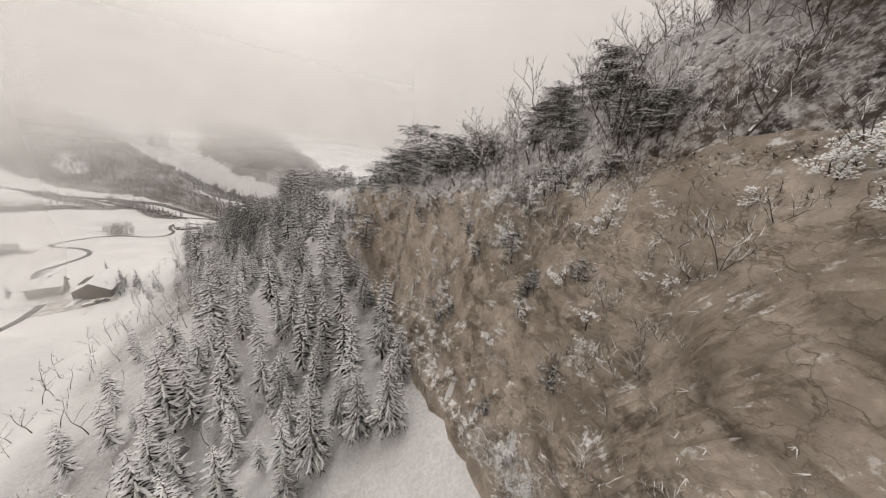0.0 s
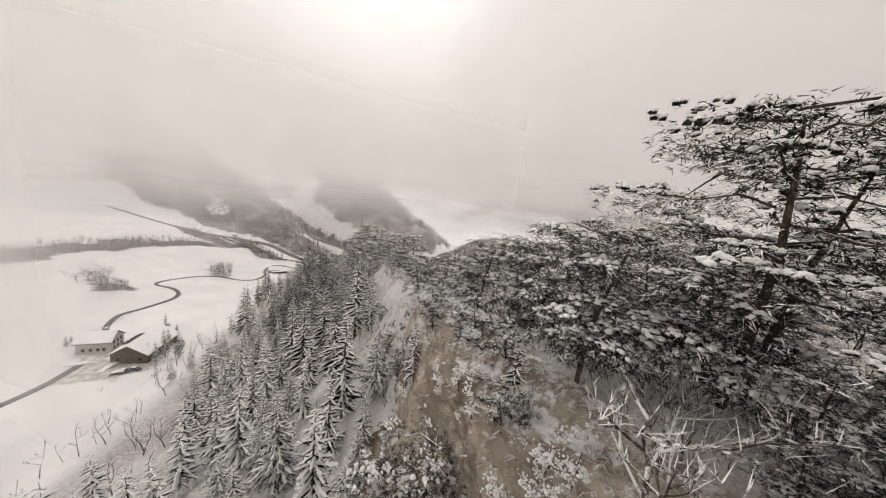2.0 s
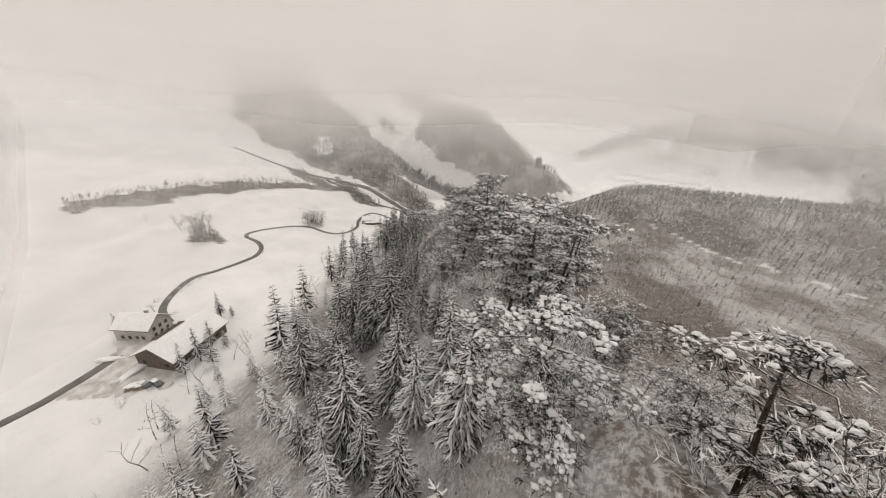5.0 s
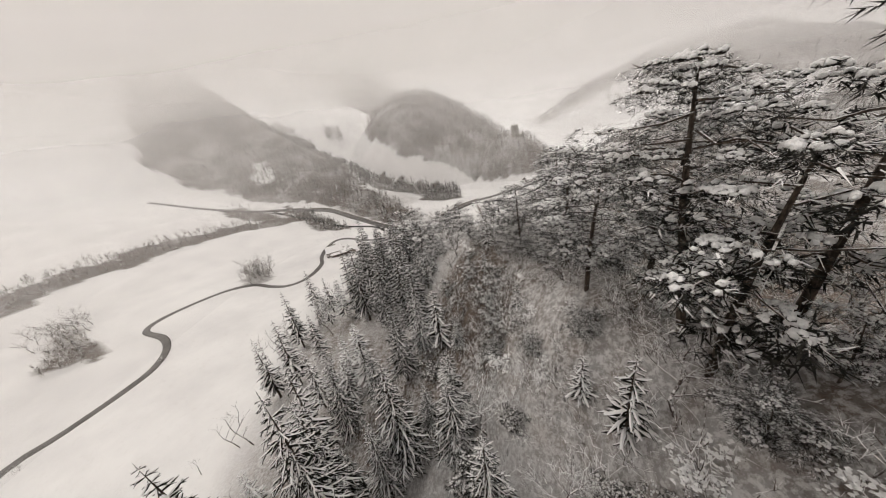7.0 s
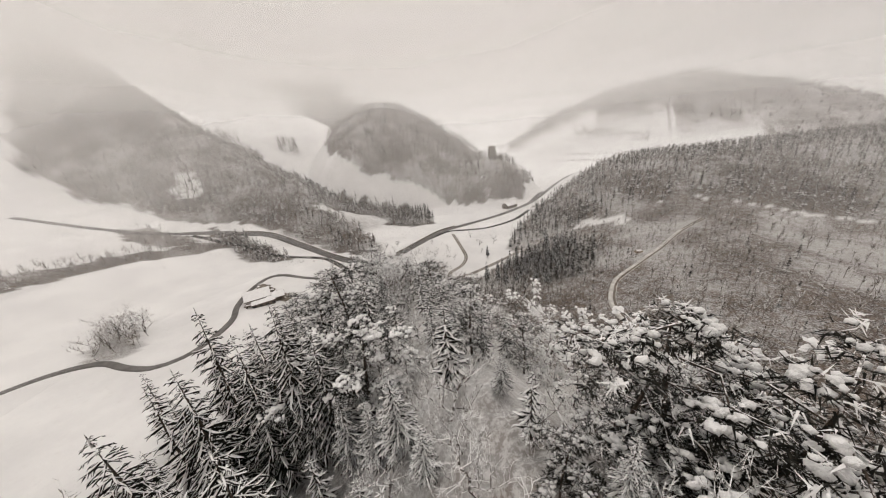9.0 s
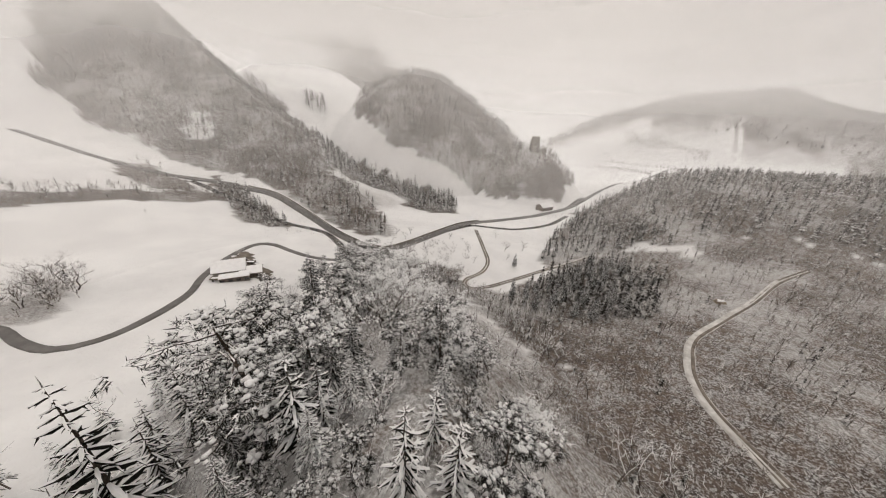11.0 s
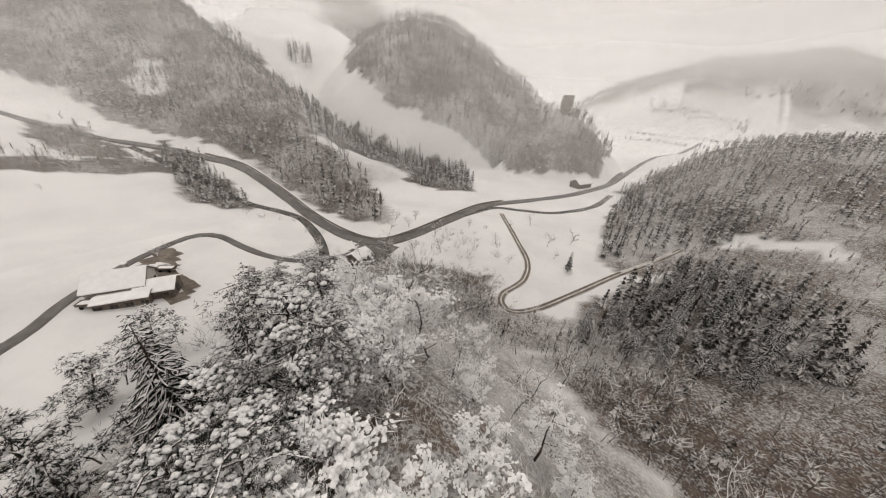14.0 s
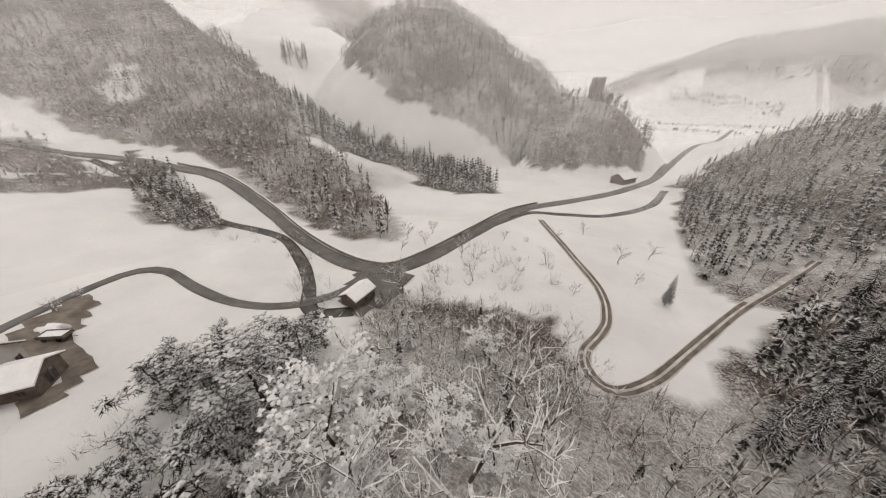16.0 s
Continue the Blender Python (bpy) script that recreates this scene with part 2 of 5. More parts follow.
# ---- building helpers ----
class Soup:
    """Vertices and faces gathered for one mesh."""

    def __init__(self):
        self.v, self.f, self.m = [], [], []

    def add(self, verts, faces, mat=0):
        k = len(self.v)
        self.v += [tuple(p) for p in verts]
        self.f += [tuple(i + k for i in face) for face in faces]
        self.m += [mat] * len(faces)

    def box(self, x0, y0, z0, x1, y1, z1, mat=0):
        self.add([(x0, y0, z0), (x1, y0, z0), (x1, y1, z0), (x0, y1, z0), (x0, y0, z1), (x1, y0, z1), (x1, y1, z1), (x0, y1, z1)],
                 [(3, 2, 1, 0), (4, 5, 6, 7), (0, 1, 5, 4), (1, 2, 6, 5), (2, 3, 7, 6), (3, 0, 4, 7)], mat)

    def tube(self, points, radii, sides=5, mat=0, cap=True):
        rings = []
        for i, p in enumerate(points):
            a, b = Vector(points[max(i - 1, 0)]), Vector(points[min(i + 1, len(points) - 1)])
            d = (b - a).normalized()
            u = d.orthogonal().normalized()
            w = d.cross(u)
            rings.append([Vector(p) + radii[i] * (math.cos(2 * math.pi * k / sides) * u + math.sin(2 * math.pi * k / sides) * w) for k in range(sides)])
        verts = [q for ring in rings for q in ring]
        faces = [(i * sides + k, i * sides + (k + 1) % sides, (i + 1) * sides + (k + 1) % sides, (i + 1) * sides + k) for i in range(len(points) - 1) for k in range(sides)]
        if cap:
            faces += [tuple(range(sides - 1, -1, -1)), tuple((len(points) - 1) * sides + k for k in range(sides))]
        self.add(verts, faces, mat)

    def spike(self, base, tip, width, mat=0, up=(0, 0, 1)):
        """A thin three-sided needle with one edge on top."""
        b, t = Vector(base), Vector(tip)
        d = (t - b)
        s = d.cross(Vector(up))
        s = s.normalized() * width if s.length > 1e-6 else Vector((width, 0, 0))
        h = Vector(up) * width * 0.6
        self.add([b - s, b + s, b + h, t], [(0, 2, 3), (2, 1, 3), (1, 0, 3)], mat)

    def mesh(self, name, materials, soft=False):
        data = bpy.data.meshes.new(name)
        data.from_pydata(self.v, [], self.f)
        for m in materials:
            data.materials.append(m)
        if len(materials) > 1:
            data.polygons.foreach_set("material_index", self.m)
        if soft:
            data.polygons.foreach_set("use_smooth", [True] * len(self.f))
        data.update()
        return data


def part(name, soup, materials, parent, label="", soft=False, kind=""):
    ob = new(name, soup.mesh(name, materials if isinstance(materials, (list, tuple)) else [materials], soft))
    ob.parent = parent
    return tagged(ob, label, kind=kind)


def thing(name, label, category, m=None, group="", kind=""):
    ob = new(name)
    ob.empty_display_size = 0.5
    if m is not None:
        ob.matrix_world = m
    return tagged(ob, label, category, group, kind)


def lattice(x, y, seed=0):
    """Smooth value noise from -1 to 1 on numpy arrays."""
    ix, iy = np.floor(x), np.floor(y)
    fx, fy = x - ix, y - iy
    fx, fy = fx * fx * (3 - 2 * fx), fy * fy * (3 - 2 * fy)

    def h(a, b):
        v = np.sin(a * 127.1 + b * 311.7 + seed * 74.7) * 43758.5453
        return (v - np.floor(v)) * 2 - 1
    return (h(ix, iy) * (1 - fx) + h(ix + 1, iy) * fx) * (1 - fy) + (h(ix, iy + 1) * (1 - fx) + h(ix + 1, iy + 1) * fx) * fy


def fbm(x, y, seed=0, octaves=4):
    total, size = 0.0, 1.0
    for k in range(octaves):
        total = total + size * lattice(x, y, seed + k)
        x, y, size = x * 2.03 + 5.3, y * 2.03 + 1.7, size * 0.5
    return total


# ---- the lie of the land ----
def smooth(a, b, v):
    u = np.clip((v - a) / (b - a), 0, 1)
    return u * u * (3 - 2 * u)


def curve_points(points, step):
    """A smooth line through points, at even steps."""
    p = np.array(points, float)
    ext = np.vstack([2 * p[0] - p[1], p, 2 * p[-1] - p[-2]])
    out = []
    for a, b, c, d in zip(ext[:-3], ext[1:-2], ext[2:-1], ext[3:]):
        for u in np.linspace(0, 1, max(2, int(np.linalg.norm(c - b) / step)), endpoint=False):
            out.append(0.5 * (2 * b + (c - a) * u + (2 * a - 5 * b + 4 * c - d) * u * u + (3 * b - a - 3 * c + d) * u ** 3))
    out.append(p[-1])
    return np.array(out)


CREST = np.array([(34, -60, 116), (21, 8, 104), (10, 38, 98), (-4, 68, 93), (-20, 90, 92), (-40, 118, 87), (-62, 152, 80), (-93, 190, 70),
                  (-113, 212, 62), (-143, 243, 51), (-156, 262, 44), (-174, 286, 33), (-197, 311, 21), (-217, 332, 9), (-232, 349, 1)], float)
CREST_LINE = curve_points(CREST, 7.0)
WEST_SPUR = np.array([(-1000, 400, 300), (-720, 440, 160), (-560, 452, 78), (-460, 450, 46), (-380, 438, 26), (-330, 425, 11), (-280, 412, 1)], float)


def along(line, x, y):
    """Nearest place on a line: its height, the signed distance (left is plus) and the run along it."""
    best = np.full(x.shape, 1e9)
    high, side, run = np.zeros(x.shape), np.zeros(x.shape), np.zeros(x.shape)
    start = 0.0
    for (ax, ay, az), (bx, by, bz) in zip(line[:-1], line[1:]):
        dx, dy = bx - ax, by - ay
        length = math.hypot(dx, dy)
        u = np.clip(((x - ax) * dx + (y - ay) * dy) / length ** 2, 0, 1)
        gap = np.hypot(x - ax - u * dx, y - ay - u * dy)
        near = gap < best
        best = np.where(near, gap, best)
        high = np.where(near, az + u * (bz - az), high)
        side = np.where(near, np.sign(dx * (y - ay) - dy * (x - ax)) * gap, side)
        run = np.where(near, start + u * length, run)
        start += length
    return high, side, run


def valley(x, y):
    z = 17 - 15.5 * smooth(170, 370, y)
    z = z + 0.17 * np.maximum(0, -335 - x) * smooth(0, 1, (900 + x) / 400 + 1) * 1.0
    z = z + 16 * smooth(-170, -60, x) * smooth(250, 340, y) * smooth(760, 520, y)
    return z + 0.02 * np.maximum(0, y - 560)


def bump(x, y, cx, cy, rx, ry, turn=0.0, power=1.3):
    c, s = math.cos(turn), math.sin(turn)
    u, v = (x - cx) * c + (y - cy) * s, (y - cy) * c - (x - cx) * s
    return np.maximum(0, 1 - (u / rx) ** 2 - (v / ry) ** 2) ** power


def hills(x, y):
    z = 113 * bump(x, y, -374, 612, 138, 142, 0.58, 0.95)
    z = np.maximum(z, 47 * bump(x, y, -226, 588, 72, 66))
    z = np.maximum(z, 84 * bump(x, y, -318, 612, 120, 92, 0.3))
    z = np.maximum(z, (25 + 0.05 * np.clip(x + 90, -100, 500)) * smooth(-168, -92, x) * smooth(402, 505, y) * smooth(800, 560, y))
    z = np.maximum(z, 165 * bump(x, y, 120, 1330, 520, 300, -0.15))
    z = np.maximum(z, 260 * bump(x, y, -1150, 1150, 700, 420, -0.5))
    z = np.maximum(z, 330 * bump(x, y, 900, 2100, 1300, 600, -0.2))
    z = np.maximum(z, 430 * bump(x, y, -300, 3300, 2600, 900))
    z = np.maximum(z, 420 * bump(x, y, -2300, 600, 1300, 1500))
    z = np.maximum(z, 300 * bump(x, y, 1300, 400, 850, 1400))
    z = np.maximum(z, 88 * bump(x, y, -640, 660, 280, 190, -0.6, 1.0))
    high, side, run = along(WEST_SPUR, x, y)
    return np.maximum(z, high * np.maximum(0, 1 - np.abs(side) / (70 + 0.75 * high)) ** 1.25)


def cliff_drop(run):
    """How far the rock falls sheer under the crest, by the run along it."""
    return 24 * smooth(40, 75, run) * smooth(192, 120, run) + 9 * smooth(120, 192, run) * smooth(390, 290, run)


def terrain(x, y):
    x, y = np.asarray(x, float), np.asarray(y, float)
    base = valley(x, y)
    high, side, run = along(CREST_LINE, x, y)
    tall = np.maximum(high - base, 0)
    wide = np.where(side > 0, 45 + 0.75 * tall, 30 + 0.6 * tall + 330 * smooth(200, 110, run))
    u = np.clip((np.sqrt(side ** 2 + 9) - 3) / wide, 0, 1)
    sheer = np.where(side > 0, cliff_drop(run), 0.3 * cliff_drop(run) * smooth(110, 190, run))
    sheer = np.minimum(sheer, tall * 0.5)
    wave = 0.6 * np.sin(run / 4.7) + 0.3 * np.sin(run / 2.3 + 1)
    ridge = sheer * (1 - smooth(1.5 + wave, 6.8 + wave + 10 * smooth(165, 215, run), np.abs(side))) + (tall - sheer) * (1 - u) ** 1.6
    ridge = ridge + (8 * bump(x, y, 46, 10, 36, 50) + 7 * bump(x, y, 30, 26, 26, 44)) * smooth(2, -6, side)
    ridge = ridge + 8.5 * smooth(62, 90, run) * smooth(178, 136, run) * smooth(3.0, -7.0, side) * smooth(-50, -16, side)
    return base + np.maximum(ridge, hills(x, y))


def rough(x, y):
    """The land with its hummocks; the fields and the near yard stay even."""
    x, y = np.asarray(x, float), np.asarray(y, float)
    z = terrain(x, y)
    above = np.clip((z - valley(x, y)) / 12, 0, 1)
    far = smooth(300, 900, np.hypot(x + 150, y - 200))
    return z + above * (1.3 * fbm(x / 14, y / 14, 3) + 9 * far * fbm(x / 90, y / 90, 9)) + 0.25 * fbm(x / 30, y / 30, 5) + (1 - above) * far * 3 * fbm(x / 200, y / 200, 7)


GRID = {}


def ground_z(x, y, what="land"):
    """The height of the ground sheet, or of the valley floor under it, at a place."""
    xs, ys, z = GRID["x"], GRID["y"], GRID[what]
    i = min(max(int(np.searchsorted(xs, x)) - 1, 0), len(xs) - 2)
    j = min(max(int(np.searchsorted(ys, y)) - 1, 0), len(ys) - 2)
    u, v = (x - xs[i]) / (xs[i + 1] - xs[i]), (y - ys[j]) / (ys[j + 1] - ys[j])
    return float((z[j, i] * (1 - u) + z[j, i + 1] * u) * (1 - v) + (z[j + 1, i] * (1 - u) + z[j + 1, i + 1] * u) * v)


def spread(lo, hi, step, reach):
    inner = list(np.arange(lo, hi + step, step))
    left, right, gap = [], [], step
    a, b = lo, inner[-1]
    while a > -reach or b < reach:
        gap *= 1.13
        a, b = a - gap, b + gap
        left.append(a), right.append(b)
    return np.array(left[::-1] + inner + right)


def inside(poly, x, y):
    """Which plan places lie in a polygon."""
    odd = np.zeros(np.shape(x), bool)
    for (ax, ay), (bx, by) in zip(poly, poly[1:] + poly[:1]):
        if ay != by:
            odd ^= ((ay > y) != (by > y)) & (x < (bx - ax) * (y - ay) / (by - ay) + ax)
    return odd


WOODS = [
    ([(-418, 519), (-379, 507), (-355, 505), (-335, 505), (-310, 512), (-282, 523), (-263, 531), (-220, 524), (-177, 547), (-172, 575), (-175, 660), (-220, 750), (-380, 780), (-455, 720), (-470, 640), (-452, 570)], 5.0, 0.12, 11, "frosted leafless wood on a domed hill"),
    ([(-760, 400), (-640, 335), (-560, 345), (-512, 358), (-468, 361), (-427, 370), (-400, 381), (-371, 387), (-338, 384), (-297, 376), (-270, 374), (-251, 376), (-262, 390), (-308, 424), (-337, 432), (-353, 429), (-385, 447), (-420, 470), (-462, 500), (-500, 500), (-560, 520), (-640, 540)], 4.8, 0.3, 11, "frosted mixed wood on a steep hillside"),
    ([(-470, 506), (-456, 503), (-390, 481), (-345, 483), (-318, 488), (-294, 496), (-270, 500), (-244, 455), (-262, 441), (-284, 442), (-298, 460), (-317, 462), (-343, 451), (-358, 434), (-385, 449), (-420, 472)], 4.3, 0.85, 11, "strip of snow-dusted conifers between fields"),
    ([(-425, 362), (-386, 369), (-351, 365), (-316, 358), (-315, 350), (-336, 345), (-360, 347)], 3.4, 0.75, 8, "wedge of conifers and bushes beside the brook"),
    ([(-530, 545), (-515, 570), (-480, 539), (-506, 528)], 5.0, 0.8, 12, "clump of snow-dusted conifers in a field"),
    ([(-140, 450), (-158, 480), (-160, 520), (-140, 560), (-60, 600), (120, 620), (300, 560), (300, 430), (120, 400), (0, 424), (-62, 447), (-100, 431), (-126, 434)], 4.4, 0.6, 8, "frosted mixed wood on a hillside"),
    ([(-159, 500), (-143, 478), (-130, 462), (-116, 459), (-120, 434), (-136, 418), (-152, 398), (-168, 400), (-166, 450)], 4.6, 0.8, 8, "snow-dusted conifers on a hillside"),
    ([(-237, 351), (-222, 362), (-202, 363), (-188, 352), (-178, 353), (-170, 345), (-180, 335), (-195, 326), (-215, 328), (-230, 338)], 2.7, 0.1, 5, "leafless brushwood at the foot of a ridge"),
    ([(-172, 350), (-160, 364), (-146, 360), (-150, 326), (-176, 334)], 2.5, 0.06, 5, "leafless brushwood at the foot of a ridge"),
    ([(-166, 366), (-152, 394), (-136, 404), (-112, 396), (-118, 360), (-140, 350)], 3.8, 0.92, 9, "snow-dusted conifers on a hillside"),
    ([(-130, 330), (-128, 372), (-104, 392), (-100, 372), (-108, 352), (-116, 340), (-118, 322), (-100, 300), (-40, 225), (30, 120), (70, 20), (300, 20), (420, 300), (300, 430), (120, 397), (0, 421), (-60, 446), (-100, 433), (-84, 400), (-86, 376), (-96, 355), (-108, 335), (-112, 318), (-104, 298)], 5.2, 0.04, 5.5, "leafless brushwood on a hillside"),
    ([(-178, 341), (-168, 366), (-150, 396), (-132, 428), (-104, 392), (-128, 372), (-130, 330), (-150, 316)], 3.6, 0.1, 6, "leafless brushwood beside a track"),
    ([(-152, 312), (-140, 292), (-118, 270), (-90, 250), (-80, 300), (-60, 340), (-50, 400), (-40, 420), (-62, 436), (-104, 424), (-132, 430), (-106, 392), (-128, 372), (-130, 330)], 3.5, 0.03, 4.0, "leafless brushwood below a ridge"),
    ([(-330, 186), (-304, 186), (-288, 189), (-272, 182), (-277, 171), (-300, 178)], 2.6, 0.05, 7, "thicket of leafless trees in a field"),
    ([(-310, 258), (-292, 264), (-272, 256), (-280, 241)], 3.2, 0.05, 7, "thicket of leafless trees beside the lane"),
    ([(-372, 366), (-386, 372), (-412, 309), (-416, 256), (-408, 221), (-398, 174), (-390, 130), (-372, 130), (-370, 164), (-380, 205), (-384, 232), (-396, 289)], 3.8, 0.04, 8, "leafless wood along a field edge"),
    ([(-480, 330), (-440, 320), (-415, 322), (-393, 345), (-420, 348), (-470, 345)], 5.0, 0.2, 7, "leafless bushes along a field edge"),
    ([(-360, 1290), (-100, 1230), (-21, 1160), (52, 1130), (155, 1100), (300, 1080), (420, 1150), (560, 1350), (300, 1550), (-100, 1500)], 9.0, 0.4, 13, "frosted wood on a far hill"),
    ([(-124, 1176), (-43, 1129), (46, 1090), (40, 1070), (-32, 1095), (-111, 1140)], 6.0, 0.3, 9, "frosted hedges between far fields"),
    ([(-190, 900), (-60, 860), (60, 850), (90, 880), (-40, 885), (-150, 915)], 8.0, 0.3, 7, "frosted hedges between far fields"),
    ([(-150, 1030), (-60, 985), (30, 960), (34, 970), (-56, 997), (-146, 1044)], 7.0, 0.3, 7, "frosted hedges between far fields"),
    ([(330, 40), (330, 560), (560, 900), (1000, 1200), (1250, 700), (1200, -200), (700, -300), (420, -200)], 17.0, 0.3, 15, "frosted wood on a broad far hillside"),
    ([(200, 660), (330, 600), (700, 800), (1000, 1150), (800, 1400), (560, 1350), (420, 1150), (250, 1060), (180, 900)], 10.0, 0.4, 14, "frosted wood on a far hill"),
    ([(-900, 900), (-700, 800), (-560, 800), (-600, 900), (-800, 1050)], 12.0, 0.3, 14, "frosted wood on a far hill"),
]


def build_ground():
    xs, ys = spread(-440, 80, 2.8, 4200), spread(-60, 560, 2.8, 4200)
    gx, gy = np.meshgrid(xs, ys)
    gz = rough(gx, gy)
    _, side, run = along(CREST_LINE, gx, gy)
    gz = gz - 2.6 * smooth(0.3, 3.0, side) * smooth(10.5, 7.5, side) * smooth(54, 66, run) * smooth(178, 160, run)
    GRID.update(x=xs, y=ys, land=gz, floor=valley(gx, gy))
    n, k = len(xs), len(ys)
    data = bpy.data.meshes.new("ground")
    co = np.stack([gx, gy, gz], -1).reshape(-1, 3)
    i = (np.arange(k - 1)[:, None] * n + np.arange(n - 1)[None]).reshape(-1)
    quads = np.stack([i, i + 1, i + 1 + n, i + n], -1)
    data.from_pydata(co.tolist(), [], quads.tolist())
    data.polygons.foreach_set("use_smooth", [True] * len(quads))
    data.materials.append(GROUND)
    wooded = np.zeros(gx.shape)
    wx, wy = gx + 5 * lattice(gx / 9, gy / 9, 12), gy + 5 * lattice(gx / 9, gy / 9, 13)
    for poly, *_ in [w for w in WOODS if max(p[1] for p in w[0]) < 830 or w[1] > 8.5]:
        wooded = np.maximum(wooded, 1.2 * inside(poly, wx, wy))
    meadow = [(-640, 520), (-540, 516), (-475, 508), (-456, 503), (-390, 481), (-345, 483), (-318, 488), (-294, 496), (-270, 502), (-262, 529), (-282, 521), (-310, 510), (-335, 503), (-355, 503), (-379, 505), (-418, 517), (-452, 568), (-470, 640), (-620, 700)]
    scar = [(-506, 385), (-512, 402), (-496, 413), (-484, 404), (-471, 397), (-478, 382)]
    data.attributes.new("meadow", "FLOAT", "POINT").data.foreach_set("value", (inside(meadow, wx, wy) | inside(scar, wx, wy)).astype(float).reshape(-1))
    wooded = np.maximum(wooded, smooth(1.5, 6.0, gz - valley(gx, gy)) * smooth(150, 110, np.abs(side)) * (0.5 + 0.35 * smooth(170, 230, run) + 0.2 * smooth(375, 430, run) + 0.45 * smooth(225, 245, run) * smooth(345, 325, run) * smooth(14, 9, side) * smooth(-9, -4, side) + 0.35 * smooth(160, 130, run) * smooth(4, 0, side)))
    data.attributes.new("wood_floor", "FLOAT", "POINT").data.foreach_set("value", wooded.reshape(-1))
    tagged(new("ground", data), "snow-covered ground of a valley, ridge and hills", "ground", kind="structure")


build_ground()


def strip(name, points, width, mat, label, category, lift=0.2, step=3.0, lanes=4, kind="structure", smooth_z=5):
    """A road, track or brook that lies on the land, with edges that reach down into it."""
    line = curve_points(points, step)
    t = np.gradient(line, axis=0)
    t /= np.linalg.norm(t, axis=1)[:, None] + 1e-9
    side = np.stack([-t[:, 1], t[:, 0]], -1)
    zc = rough(line[:, 0], line[:, 1])
    pad = np.pad(zc, smooth_z, mode="edge")
    zs = np.convolve(pad, np.ones(2 * smooth_z + 1) / (2 * smooth_z + 1), "valid")
    soup, rows = Soup(), []
    for i, (c, s) in enumerate(zip(line, side)):
        w = width * (1 + 0.06 * math.sin(i * 0.7))
        row = []
        for k in range(lanes + 1):
            o = (k / lanes - 0.5) * w
            q = c + s * o
            z = max(zs[i], ground_z(q[0], q[1])) + lift
            row.append((q[0], q[1], z))
        q0, q1 = c - s * (w / 2 + 0.25), c + s * (w / 2 + 0.25)
        rows.append([(q0[0], q0[1], row[0][2] - 0.9)] + row + [(q1[0], q1[1], row[-1][2] - 0.9)])
    n = len(rows[0])
    soup.add([q for r in rows for q in r], [(i * n + k, i * n + k + 1, (i + 1) * n + k + 1, (i + 1) * n + k) for i in range(len(rows) - 1) for k in range(n - 1)])
    ob = new(name, soup.mesh(name, [mat], True))
    return tagged(ob, label, category, kind=kind if label else "")


ROAD = [(-560, 300), (-500, 318), (-458, 334), (-436, 347), (-413, 360), (-385, 371), (-363, 378), (-342, 379), (-313, 373), (-283, 365), (-262, 361), (-250, 361),
        (-242, 365), (-237, 378), (-233, 400), (-228, 428), (-219, 447), (-199, 475), (-183, 504), (-170, 536), (-158, 580), (-140, 640), (-100, 760), (-40, 960)]
LANE = [(-199, 143), (-210, 143), (-221, 148), (-233, 159), (-234, 170), (-237, 182), (-241, 191), (-250, 198), (-262, 201), (-277, 200), (-284, 207), (-286, 222), (-284, 237), (-276, 246),
        (-264, 248), (-255, 251), (-252, 258), (-255, 268), (-264, 282), (-275, 291), (-288, 305), (-297, 319), (-298, 327), (-292, 331), (-278, 331), (-266, 332), (-257, 335), (-250, 341), (-246, 351), (-248, 360)]
strip("road", ROAD, 4.8, ASPHALT, "wet grey asphalt valley road with snowy verges", "road", 0.3)
strip("lane", LANE, 2.5, ASPHALT, "narrow cleared asphalt lane across snowy fields", "road", 0.2)
TRACKS = [[(-215, 427), (-200, 402), (-190, 384), (-188, 370), (-191, 360), (-190, 354), (-186, 352), (-180, 358), (-172, 372), (-161, 391), (-150, 407), (-138, 424)],
          [(-60, 420), (-74, 404), (-88, 381), (-100, 364), (-110, 349), (-113, 338), (-114, 328), (-112, 318), (-105, 305)]]
for way in TRACKS:
    bed = strip("track", way, 2.3, SLUSH, "muddy forest track with wheel ruts in snow", "road", 0.2, 2.0)
    mid = curve_points(way, 4.0)
    turn = np.gradient(mid, axis=0)
    turn /= np.linalg.norm(turn, axis=1)[:, None]
    for gap in (-0.62, 0.62):
        rut = strip("wheel_rut", (mid + gap * np.stack([-turn[:, 1], turn[:, 0]], -1)).tolist(), 0.75, TRACK, "", "", 0.235, 2.0, 2)
        rut.parent = bed
strip("brook", [(-420, 352), (-370, 357), (-335, 358), (-318, 358), (-299, 361), (-286, 361), (-268, 354), (-256, 347), (-246, 340), (-238, 345)], 3.4, WATER, "dark brook between snowy banks", "brook", 0.1)
strip("brook", [(-236, 392), (-228, 418), (-221, 434), (-207, 440), (-190, 449), (-174, 475), (-165, 510)], 3.4, WATER, "dark brook between snowy banks", "brook", 0.1)


# ---- cliff ----
LEDGES, SCRUB = [], []


